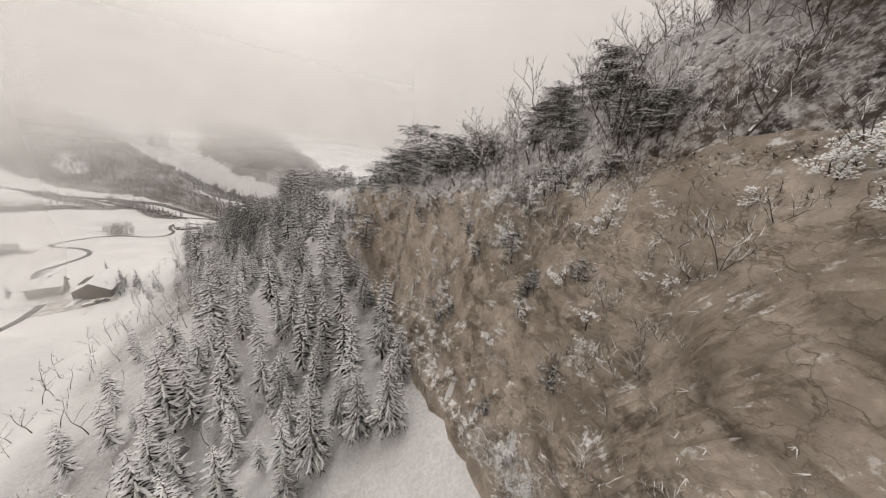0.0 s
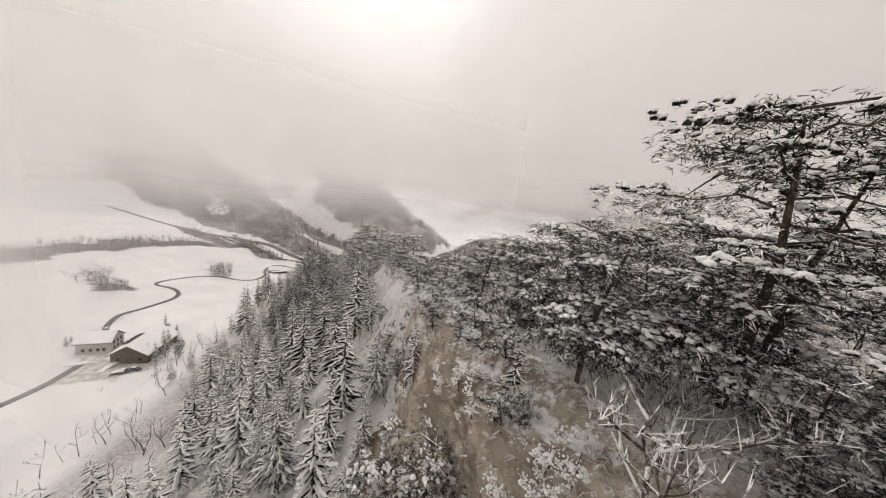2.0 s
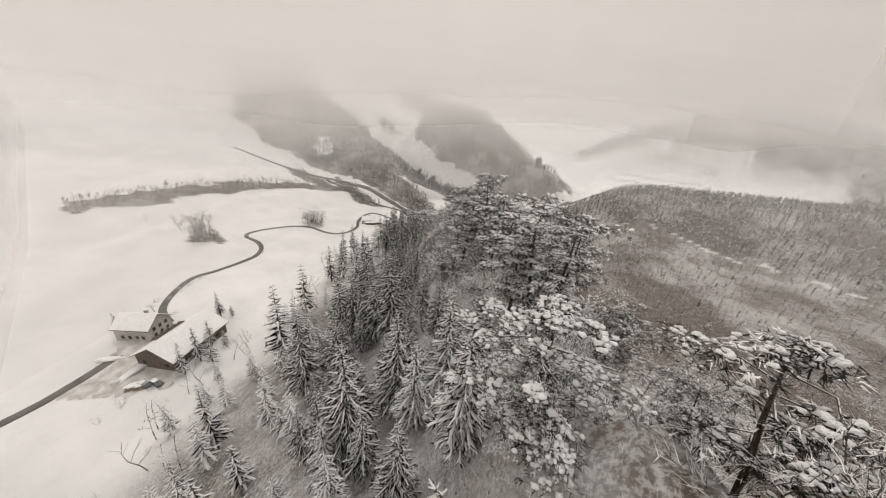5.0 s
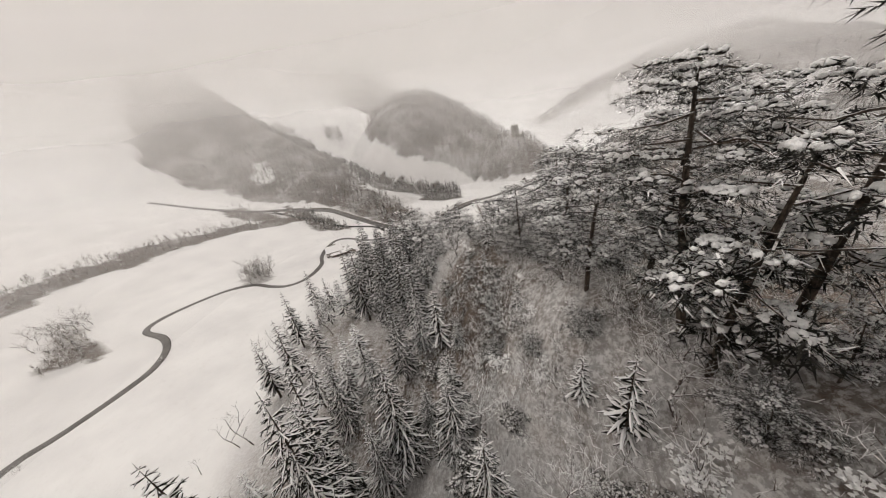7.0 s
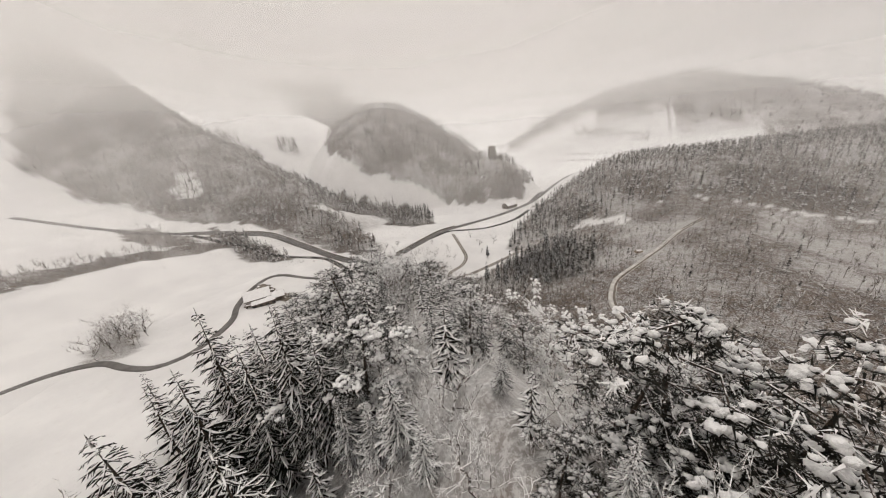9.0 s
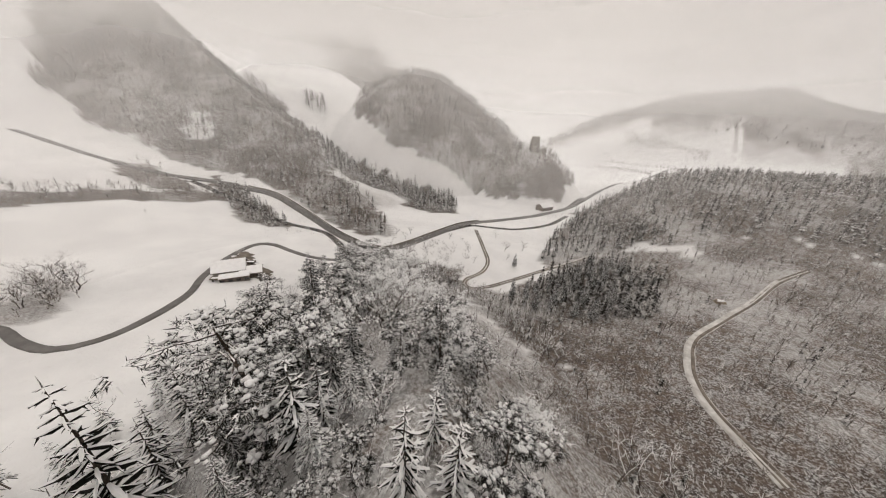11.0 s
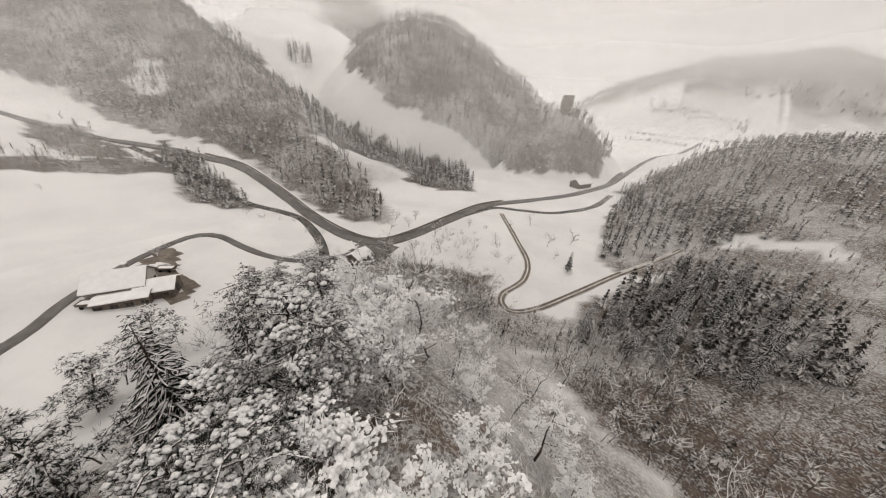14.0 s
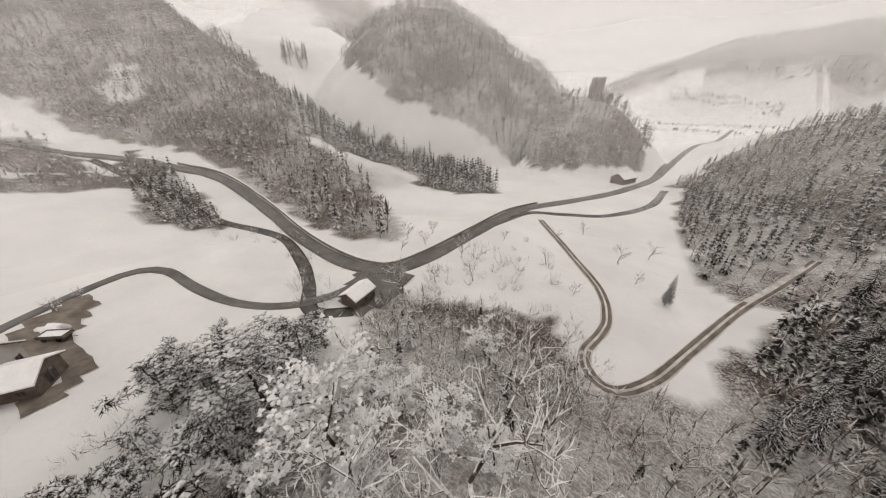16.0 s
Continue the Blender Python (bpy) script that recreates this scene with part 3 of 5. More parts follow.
def build_cliff():
    """The limestone face under the crest, broken into steps, ledges and blocks."""
    soup = Soup()
    line = curve_points([(p[0], p[1]) for p in CREST[:7]], 0.5)
    t = np.gradient(line, axis=0)
    t /= np.linalg.norm(t, axis=1)[:, None]
    side = np.stack([-t[:, 1], t[:, 0]], -1)
    run = np.concatenate([[0], np.cumsum(np.linalg.norm(np.diff(line, axis=0), axis=1))])
    keep = (run > 50) & (run < 184)
    line, side, run = line[keep], side[keep], run[keep]
    down = np.linspace(0, 1, 120)
    R, D = np.meshgrid(run, down, indexing="ij")
    off = -0.5 + 10.5 * D
    X = line[:, 0][:, None] + side[:, 0][:, None] * off
    Y = line[:, 1][:, None] + side[:, 1][:, None] * off
    Z = terrain(X, Y)
    slab = fbm(R / 10 + Z / 25, Z / 9, 21, 3)
    blocks = np.floor(slab * 4) / 4 + 0.25 * smooth(0.6, 1.0, slab * 4 - np.floor(slab * 4))
    push = 0.9 + 1.7 * blocks + 0.9 * fbm(R / 3.3, Z / 2.4, 31, 4) - 0.7 * np.abs(fbm(R / 2.6, Z / 5.0, 41, 3))
    fade = smooth(0.13, 0.24, D) * smooth(1.0, 0.8, D) * smooth(50, 68, R) * smooth(184, 150, R)
    push = 0.65 * np.maximum(push, 0.2) * fade
    X, Y = X + side[:, 0][:, None] * push, Y + side[:, 1][:, None] * push
    Z = Z + 0.5 * fbm(R / 4, D * 9, 51, 3) * fade - 0.5 * (1 - smooth(0.0, 0.08, D)) - 2.2 * (1 - smooth(1.0, 0.9, D)) - 2.0 * (1 - smooth(50, 60, R) * smooth(184, 164, R))
    rnd, grass = random.Random(77), Soup()
    for _ in range(2600):
        i, k = rnd.randrange(8, len(run) - 4), int(120 * (0.08 + 0.9 * rnd.random() ** 2.6))
        if k > 118 or k > 45 and lattice(np.array([run[i] / 6]), np.array([Z[i, k] / 5]), 71)[0] < 0.2:
            continue
        b = Vector((X[i, k], Y[i, k], Z[i, k]))
        o = Vector((side[i, 0], side[i, 1], 0))
        for _ in range(6):
            tip = o * rnd.uniform(0.1, 0.5) + Vector((rnd.uniform(-0.35, 0.35), rnd.uniform(-0.35, 0.35), rnd.uniform(-0.25, 0.4)))
            grass.spike(b - o * 0.1, b + tip, 0.035)
    tagged(new("dry_grass", grass.mesh("dry_grass", [DRY_GRASS])), "dry brown grass tufts on a cliff", "grass", kind="stuff")
    for _ in range(300):
        i, k = rnd.randrange(len(run)), int(120 * rnd.uniform(0.2, 0.25 + 0.65 * rnd.random()))
        if 80 + 12 * rnd.random() < run[i] < 126 or k < 38 or lattice(np.array([run[i] / 7]), np.array([Z[i, k] / 5]), 33)[0] > 0.3:
            LEDGES.append((X[i, k], Y[i, k], Z[i, k] - 0.3, run[i]))
    for _ in range(150):
        i, k = rnd.randrange(len(run)), rnd.randrange(6, 60)
        if 64 < run[i] < 112 and lattice(np.array([run[i] / 5]), np.array([Z[i, k] / 4]), 47)[0] > -0.1:
            LEDGES.append((X[i, k], Y[i, k], Z[i, k] - 0.3, run[i]))
    for _ in range(900):
        i, k = rnd.randrange(len(run)), rnd.randrange(4, 108)
        if run[i] < 150 and lattice(np.array([run[i] / 6]), np.array([Z[i, k] / 4]), 91)[0] > -0.15 + 0.5 * smooth(84, 104, run[i]):
            SCRUB.append((X[i, k], Y[i, k], Z[i, k] - 0.1))
    n = len(down)
    faces = [(i * n + k, i * n + k + 1, (i + 1) * n + k + 1, (i + 1) * n + k) for i in range(len(run) - 1) for k in range(n - 1)]
    soup.add(np.stack([X, Y, Z], -1).reshape(-1, 3).tolist(), faces)
    tagged(new("cliff", soup.mesh("cliff", [ROCK])), "tan limestone cliff with cracks, ledges and dry grass", "cliff", kind="structure")


build_cliff()


# ---- mist ----
def build_mist():
    """Veils of mist that hang round the ridge, ever farther off."""
    spine = np.array([(0, 0), (-16, 62), (-47, 109), (-107, 177), (-136, 227), (-196, 310)], float)
    levels = list(range(-12, 400, 14))

    def veil(line, dense, thick, loop=True):
        n = len(line)
        lie = terrain([p[0] for p in line], [p[1] for p in line])
        soup = Soup()
        soup.add([(p[0], p[1], z) for z in levels for p in line], [(k * n + i, k * n + (i + 1) % n, (k + 1) * n + (i + 1) % n, (k + 1) * n + i) for k in range(len(levels) - 1) for i in range(n if loop else n - 1)])
        data = soup.mesh("mist", [mist_material("mist", dense)], True)
        data.attributes.new("thickness", "FLOAT", "POINT").data.foreach_set("value", np.concatenate([np.array(thick) * smooth(380, 230, z) * (0.2 + 0.8 * smooth(-5, 40, z - lie)) for z in levels]).tolist())
        tagged(new("mist", data), "thin grey mist hanging over the valley", "mist", kind="structure")

    for gap, dense in ((110, 0.14), (190, 0.17), (280, 0.18), (430, 0.17), (900, 0.18)):
        ring = []
        for a in np.linspace(0, 2 * math.pi, 180, endpoint=False):
            d = np.array((math.cos(a), math.sin(a)))
            best = spine[np.argmax(spine @ d)]
            ring.append(best + d * gap * (1 + 0.03 * math.sin(2 * a + gap)))
        veil(ring, dense, [1.0] * 180)
    reach = np.linspace(0, 1, 70)
    veil([(-88 - 500 * u, 98 + 30 * u) for u in reach], 0.55, smooth(0.0, 0.2, reach), False)

    def scud(x, y, turn, base, dense):
        """A ragged scrap of low cloud that hangs over the ridge, its lower edge fading out above the trees."""
        u, h = np.linspace(-420, 330, 76), np.linspace(0, 90, 31)
        U, H = np.meshgrid(u, h)
        fade = smooth(-420, -260, U) * smooth(330, 160, U) * smooth(0, 26, H + 4 * lattice(U / 40, H / 20, 5) - 5) * smooth(86, 40, H)
        X, Y = x + U * math.cos(turn), y + U * math.sin(turn) + 14 * np.sin(U / 90)
        soup = Soup()
        soup.add(np.stack([X, Y, base + H], -1).reshape(-1, 3).tolist(), [(j * 76 + i, j * 76 + i + 1, j * 76 + i + 77, j * 76 + i + 76) for j in range(30) for i in range(75)])
        data = soup.mesh("mist", [mist_material("mist", dense)], True)
        data.attributes.new("thickness", "FLOAT", "POINT").data.foreach_set("value", fade.reshape(-1).tolist())
        tagged(new("mist", data), "thin scrap of low cloud over the ridge", "mist", kind="structure")

    for x, y, base, dense in ((-108, 188, 84, 0.5), (-136, 232, 76, 0.36), (-180, 296, 60, 0.17)):
        scud(x, y, 0.66, base, dense)


build_mist()


# ---- trees ----
def spruce_soup(seed, tall, wide, levels, per, twigs, load=1.0, girth=1.0):
    """Boughs of a spruce: drooping spines with hanging dark sprays and a ragged line of snow along each."""
    rnd = random.Random(seed)
    crown = Soup()
    low = 0.16 * tall
    for i in range(levels):
        u = (i + rnd.uniform(-0.3, 0.3)) / levels
        z = low + (tall - low) * max(u, 0)
        reach = wide * ((1 - max(u, 0)) ** 0.72) * 0.95 + 0.16
        if u < 0.12:
            reach *= 0.7 + 2.5 * max(u, 0)
        n = max(4, round(per * (1 - 0.4 * u)))
        turn = rnd.uniform(0, 6.28)
        for k in range(n):
            a = turn + 6.283 * k / n + rnd.uniform(-0.35, 0.35)
            ln = reach * rnd.uniform(0.62, 1.18)
            d = Vector((math.cos(a), math.sin(a), 0))
            s = Vector((-d.y, d.x, 0))
            sag, z0 = rnd.uniform(0.4, 0.75) * (1 - 0.3 * u), z + rnd.uniform(-0.2, 0.2)
            bend = rnd.uniform(-0.15, 0.15)

            def arc(v):
                return Vector((0, 0, z0)) + (d + s * bend * v) * ln * v + Vector((0, 0, ln * (0.12 * v - sag * v * v + 0.2 * v ** 4)))
            # dark sprays under the spine
            verts = []
            for v, w in zip((0.04, 0.5, 1.0), (0.05, 0.10, 0.012)):
                q, w = arc(v), w * ln * girth
                verts += [q - s * w + Vector((0, 0, -1.5 * w)), q + Vector((0, 0, -0.01)), q + s * w + Vector((0, 0, -1.5 * w))]
            crown.add(verts, [(0, 1, 4, 3), (1, 2, 5, 4), (3, 4, 7, 6), (4, 5, 8, 7)], 0)
            # snow lying along it
            verts = []
            for v, w in zip((0.1, 0.42, 0.72, 1.03), (0.02, 0.045, 0.05, 0.02)):
                q, w = arc(v) + Vector((0, 0, 0.05)), (w * ln + 0.02) * load * girth * rnd.uniform(0.6, 1.3)
                verts += [q - s * w + Vector((0, 0, -0.35 * w)), q + Vector((0, 0, 0.45 * w)), q + s * w + Vector((0, 0, -0.35 * w))]
            crown.add(verts, [(b + c, b + c + 1, b + c + 4, b + c + 3) for b in (0, 3, 6) for c in (0, 1)], 1)
            for j in range(max(2, round(twigs * (0.35 + 0.8 * ln / wide)))):
                v = rnd.uniform(0.22, 0.98)
                e = 1 if j % 2 else -1
                q = arc(v)
                way = s * e * rnd.uniform(0.5, 1.0) + d * rnd.uniform(0.45, 1.1)
                tip = q + way * ln * 0.36 * (1.25 - 0.65 * v) + Vector((0, 0, -rnd.uniform(0.06, 0.26) * ln))
                w = Vector((-way.y, way.x, 0)).normalized() * (0.030 * ln + 0.03) * girth
                drop = Vector((0, 0, -0.05 * ln - 0.05))
                crown.add([q - w * 0.9 + drop, q + w * 0.9, tip + drop * 0.9], [(0, 1, 2)], 0)
                crown.add([q - w * 0.9, q + w * 0.9 + drop, tip + drop * 0.5], [(0, 1, 2)], 0)
                if rnd.random() < 0.62 + 0.3 * (load - 1):
                    w = w * load * rnd.uniform(0.5, 0.9)
                    crown.add([q - w, q + w, tip], [(0, 1, 2)], 1)
    crown.spike((0, 0, tall * 0.95), (0, 0, tall * 1.01), 0.08, 1)
    return crown


def make_spruce(seed, tall, wide, levels, per, twigs, label, load=1.0, girth=1.0):
    top = thing("spruce", label, "tree")
    trunk = Soup()
    trunk.tube([(0, 0, -1.0), (0, 0, tall * 0.3), (0.04 * wide, 0, tall * 0.7), (0, 0, tall * 0.94)], [0.015 * tall, 0.012 * tall, 0.006 * tall, 0.015], 6)
    part("trunk", trunk, BARK, top)
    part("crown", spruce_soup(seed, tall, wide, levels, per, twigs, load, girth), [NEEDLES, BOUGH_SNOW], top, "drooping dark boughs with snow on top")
    return top


def blob(soup, centre, rx, ry, rz, rnd, mat=0, rings=3, sides=7, reach=0.62, wild=0.42):
    """A lumpy cushion of snow."""
    c = Vector(centre)
    verts = [c + Vector((0, 0, rz * rnd.uniform(0.8, 1.1)))]
    for i in range(1, rings + 1):
        th = math.pi * reach * i / rings
        for k in range(sides):
            a = 6.283 * (k + 0.5 * (i % 2)) / sides
            w = rnd.uniform(0.93 - wild, 0.93 + wild)
            verts.append(c + Vector((rx * w * math.sin(th) * math.cos(a), ry * w * math.sin(th) * math.sin(a), rz * math.cos(th) * rnd.uniform(0.8, 1.2))))
    faces = [(0, 1 + k, 1 + (k + 1) % sides) for k in range(sides)]
    for i in range(rings - 1):
        b = 1 + i * sides
        faces += [(b + k, b + sides + k, b + sides + (k + 1) % sides, b + (k + 1) % sides) for k in range(sides)]
    faces.append(tuple(1 + (rings - 1) * sides + k for k in range(sides - 1, -1, -1)))
    soup.add(verts, faces, mat)


def cap(soup, at, way, length, width, rnd, mat=0):
    """A finger of snow on a shoot: a low rounded ridge that tapers to both ends."""
    w = Vector((-way.y, way.x, 0)).normalized() * width
    up, a = Vector((0, 0, width * rnd.uniform(0.5, 0.9))), Vector(at)
    m, k = a + way * length * rnd.uniform(0.4, 0.6), rnd.uniform(0.7, 1.2)
    soup.add([a, m - w - up * 0.5, m + up, m + w * k - up * 0.5, a + way * length], [(0, 1, 2), (0, 2, 3), (1, 4, 2), (2, 4, 3)], mat)


def make_pine(seed, tall, wide, pads, tufts, blades, cushions, label, bald=0.25, puff=1.0):
    """A mountain pine: a bent trunk, crooked limbs, bushy clusters of needle tufts and cushions of snow on them."""
    rnd = random.Random(seed)
    top = thing("pine_tree", label, "tree")
    wood, green, snow = Soup(), Soup(), Soup()
    lean = Vector((rnd.uniform(-0.12, 0.12), rnd.uniform(-0.12, 0.12), 1))
    spine = [lean * tall * v + Vector((0.25 * math.sin(4 * v + seed), 0.25 * math.cos(3 * v + seed), -0.8 if v == 0 else 0)) for v in (0, 0.25, 0.5, 0.75, 0.86)]
    wood.tube(spine, [0.016 * tall, 0.013 * tall, 0.010 * tall, 0.006 * tall, 0.003 * tall], 6)
    fine = blades > 5
    for i in range(pads):
        u = 0.22 + 0.78 * (i + rnd.uniform(0, 0.8)) / pads
        a = i * 2.4 + rnd.uniform(-0.5, 0.5)
        reach = wide * (0.30 + 0.75 * math.sin(math.pi * min(1, (1.02 - u) * 1.1 + 0.14))) * rnd.uniform(0.7, 1.1)
        if i == pads - 1:
            reach = 0.12 * wide
        start = lean * tall * min(u, 0.95) * 0.93
        end = start + Vector((math.cos(a) * reach, math.sin(a) * reach, tall * rnd.uniform(-0.05, 0.04)))
        kink = [start.lerp(end, v) + Vector((rnd.uniform(-1, 1), rnd.uniform(-1, 1), rnd.uniform(-0.7, 1))) * 0.10 * reach for v in (0.3, 0.55, 0.8)]
        wood.tube([start, *kink, end], [0.0045 * tall, 0.004 * tall, 0.003 * tall, 0.002 * tall, 0.001 * tall], 4)
        for v in (1.0, 0.72, 0.42):
            c = start + (end - start) * v + Vector((rnd.uniform(-0.5, 0.5), rnd.uniform(-0.5, 0.5), rnd.uniform(-0.35, 0.4))) * (0.30 * wide)
            size = wide * (rnd.uniform(0.2, 0.32) if fine else rnd.uniform(0.18, 0.29))
            for k in range(tufts):
                b, r = rnd.uniform(0, 6.283), size * math.sqrt(rnd.uniform(0.05, 1)) * 1.12
                q = c + Vector((math.cos(b) * r, math.sin(b) * r, rnd.uniform(-0.6, 0.05) * size - 0.2 * r))
                lit = 1 if rnd.random() < 0.2 else 0
                for _ in range(blades):
                    e = b + rnd.gauss(0, 0.9)
                    d = Vector((math.cos(e), math.sin(e), rnd.uniform(-0.8, 0.45))) * (rnd.uniform(0.16, 0.32) if fine else rnd.uniform(0.28, 0.5))
                    s = Vector((-math.sin(e), math.cos(e), rnd.uniform(-0.9, 0.9))) * (0.015 if fine else 0.03)
                    o = q + Vector((rnd.uniform(-0.12, 0.12), rnd.uniform(-0.12, 0.12), rnd.uniform(-0.1, 0.1)))
                    green.add([o - s, o + s, o + d], [(0, 1, 2)], lit)
            if rnd.random() < bald:
                continue
            # snow on the pad, in many small lumps that run into each other
            m, spread_ = Vector((rnd.uniform(-0.35, 0.35), rnd.uniform(-0.35, 0.35), 0)) * size, rnd.uniform(0.5, 0.95)
            for k in range(cushions):
                b, r = rnd.uniform(0, 6.283), size * spread_ * math.sqrt(rnd.random())
                w = size * rnd.uniform(0.18, 0.31) * puff * (1.15 - 0.45 * r / size) if not fine else size * rnd.uniform(0.09, 0.18) * puff
                blob(snow, c + m + Vector((math.cos(b) * r, math.sin(b) * r, 0.06 * size - 0.26 * r + rnd.uniform(-0.03, 0.05))), w, w * rnd.uniform(0.6, 1.0), w * rnd.uniform(0.55, 0.85), rnd, 0, 2, 4, 0.66, 0.3)
    part("trunk", wood, BARK, top, "dark bent trunk with crooked limbs")
    part("crown", green, [PINE, BOUGH_SNOW], top, "dark bushy tufts of needles", False, "stuff")
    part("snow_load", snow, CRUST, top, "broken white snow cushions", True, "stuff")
    return top


def branch_soup(soup, rnd, start, way, length, radius, depth):
    """One limb and its finer limbs, down to twigs."""
    points, p, d = [Vector(start)], Vector(start), Vector(way).normalized()
    for k in range(2):
        d = (d + Vector((rnd.uniform(-1, 1), rnd.uniform(-1, 1), rnd.uniform(-0.5, 0.8))) * 0.27).normalized()
        p = p + d * length / 2
        points.append(p.copy())
    if depth == 0:
        soup.spike(points[0], points[2], radius * 1.5 + 0.010)
        return
    soup.tube(points, [radius, radius * 0.75, radius * 0.4], 3, cap=False)
    for k in range(rnd.choice((3, 4))):
        q = points[0].lerp(points[1], rnd.uniform(0.5, 1)) if rnd.random() < 0.4 else points[1].lerp(points[2], rnd.uniform(0.2, 1))
        side = Vector((rnd.uniform(-1, 1), rnd.uniform(-1, 1), rnd.uniform(-0.15, 0.7)))
        branch_soup(soup, rnd, q, d * 0.7 + side, length * rnd.uniform(0.5, 0.75), radius * 0.5, depth - 1)


def make_bare(seed, tall, label):
    """A leafless tree: a trunk and limbs that fork into twigs."""
    rnd = random.Random(seed)
    top = thing("bare_tree", label, "tree")
    trunk, spine = Soup(), [Vector((0, 0, -0.5))]
    for k in range(5):
        spine.append(spine[-1] + Vector((rnd.uniform(-0.1, 0.1), rnd.uniform(-0.1, 0.1), 0.2)) * tall * (0.75 if k else 0.9))
    trunk.tube(spine, [0.02 * tall * v for v in (1.1, 0.85, 0.7, 0.5, 0.35, 0.15)], 5)
    part("trunk", trunk, TWIGS, top)
    for k in range(7):
        soup = Soup()
        a, u = 2.4 * k + rnd.uniform(-0.4, 0.4), 1.3 + 3.6 * k / 7
        i = int(u)
        q = spine[i].lerp(spine[i + 1], u - i) if i < 5 else spine[5]
        branch_soup(soup, rnd, q, (math.cos(a), math.sin(a), rnd.uniform(0.45, 1.0)), tall * rnd.uniform(0.26, 0.40) * (1.15 - 0.06 * k), 0.009 * tall, 3)
        part("limb", soup, TWIGS, top)
    return top


def make_frosted(seed, tall, label):
    """A small broad-crowned tree whose every twig carries a lump of fresh snow."""
    rnd = random.Random(seed)
    top = thing("snowy_tree" if tall > 5 else "snowy_bush", label, "tree" if tall > 5 else "shrub")
    trunk, spine, load = Soup(), [Vector((0, 0, -0.5))], Soup()
    for k in range(5):
        spine.append(spine[-1] + Vector((rnd.uniform(-0.08, 0.08), rnd.uniform(-0.08, 0.08), 0.19)) * tall * (0.8 if k else 0.9))
    trunk.tube(spine, [0.018 * tall * v for v in (1.1, 0.85, 0.7, 0.5, 0.35, 0.15)], 5)
    part("trunk", trunk, BARK, top)
    boughs, lumps = (10, 130) if tall > 5 else (4, 45)
    for k in range(boughs):
        soup = Soup()
        a, u = 2.4 * k + rnd.uniform(-0.4, 0.4), 1.2 + 3.8 * k / boughs
        i = min(int(u), 4)
        q = spine[i].lerp(spine[i + 1], u - i)
        branch_soup(soup, rnd, q, (math.cos(a), math.sin(a), rnd.uniform(0.2, 0.9)), tall * rnd.uniform(0.24, 0.36), 0.008 * tall, 2)
        part("limb", soup, TWIGS, top)
        ends = [Vector(v) for v in soup.v[5::4]]
        for _ in range(lumps):
            c = rnd.choice(ends) + Vector((rnd.uniform(-0.3, 0.3), rnd.uniform(-0.3, 0.3), rnd.uniform(-0.2, 0.2)))
            e = rnd.uniform(0, 6.283)
            cap(load, c, Vector((math.cos(e), math.sin(e), rnd.uniform(-0.6, 0.4))), (0.13 + 0.015 * tall) * rnd.uniform(0.7, 1.3), (0.07 + 0.007 * tall) * rnd.uniform(0.6, 1.4), rnd)
    part("snow_load", load, SNOW_LOAD, top, "lumps of fresh white snow", True, "stuff")
    return top


def make_shrub(seed, tall, label):
    rnd = random.Random(seed)
    top = thing("shrub", label, "shrub")
    for k in range(7):
        soup = Soup()
        a = 6.283 * k / 7 + rnd.uniform(-0.4, 0.4)
        branch_soup(soup, rnd, (0.15 * math.cos(a), 0.15 * math.sin(a), -0.4), (math.cos(a) * 0.7, math.sin(a) * 0.7, 1), tall * rnd.uniform(0.6, 0.9), 0.011 * tall, 2)
        part("stem", soup, TWIGS, top)
    return top


SPRUCES = [make_spruce(s, h, w, lv, 6, 3, lab, 1.25) for s, h, w, lv, lab in (
    (1, 17, 3.1, 17, "tall snow-laden spruce with drooping boughs on a slope"), (2, 14, 2.8, 15, "snow-laden spruce with drooping boughs on a slope"),
    (3, 20, 3.4, 19, "tall snow-laden spruce with drooping boughs on a slope"), (4, 11, 2.3, 13, "young snow-laden spruce on a slope"))]
NEAR_SPRUCES = [make_spruce(s, h, w, lv, 8, 10, "tall dark spruce with snow-lined drooping boughs on a slope", 1.0, 0.62) for s, h, w, lv in ((7, 17, 3.0, 25), (8, 19, 3.2, 27), (9, 14, 2.7, 23))]
NEAR_WHITE = [make_spruce(s, h, w, lv, 8, 10, "spruce thickly covered with snow on a slope", 1.6, 0.62) for s, h, w, lv in ((12, 16, 3.0, 25), (13, 13, 2.7, 22))]
WHITE_SPRUCES = [make_spruce(s, h, w, lv, 7, 4, "spruce thickly covered with snow on a slope", 1.9) for s, h, w, lv in ((5, 17, 3.2, 18), (6, 14, 2.9, 16))]
PINES = [make_pine(s, h, w, p, 17, 5, 7, lab, 0.2) for s, h, w, p, lab in (
    (21, 9.5, 3.3, 14, "mountain pine with snow cushions on dark needles"), (22, 12, 3.6, 16, "tall mountain pine with snow cushions on dark needles"),
    (23, 7, 3.0, 11, "low wind-bent pine with snow cushions on dark needles"), (24, 10.5, 2.9, 14, "mountain pine with snow cushions on dark needles"))]
NEAR_PINES = [make_pine(s, h, w, p, 36, 6, 24, lab, 0.2, 1.1) for s, h, w, p, lab in (
    (27, 13, 4.0, 25, "broad mountain pine heavy with snow at the cliff edge"), (28, 15, 3.9, 27, "tall mountain pine heavy with snow at the cliff edge"))]
BANK_PINES = [make_pine(s, h, w, p, 34, 6, 16, "dense dark pine with broken snow cushions on a bank", 0.35, 1.0) for s, h, w, p in ((81, 9, 3.4, 26), (82, 7, 3.2, 22))]
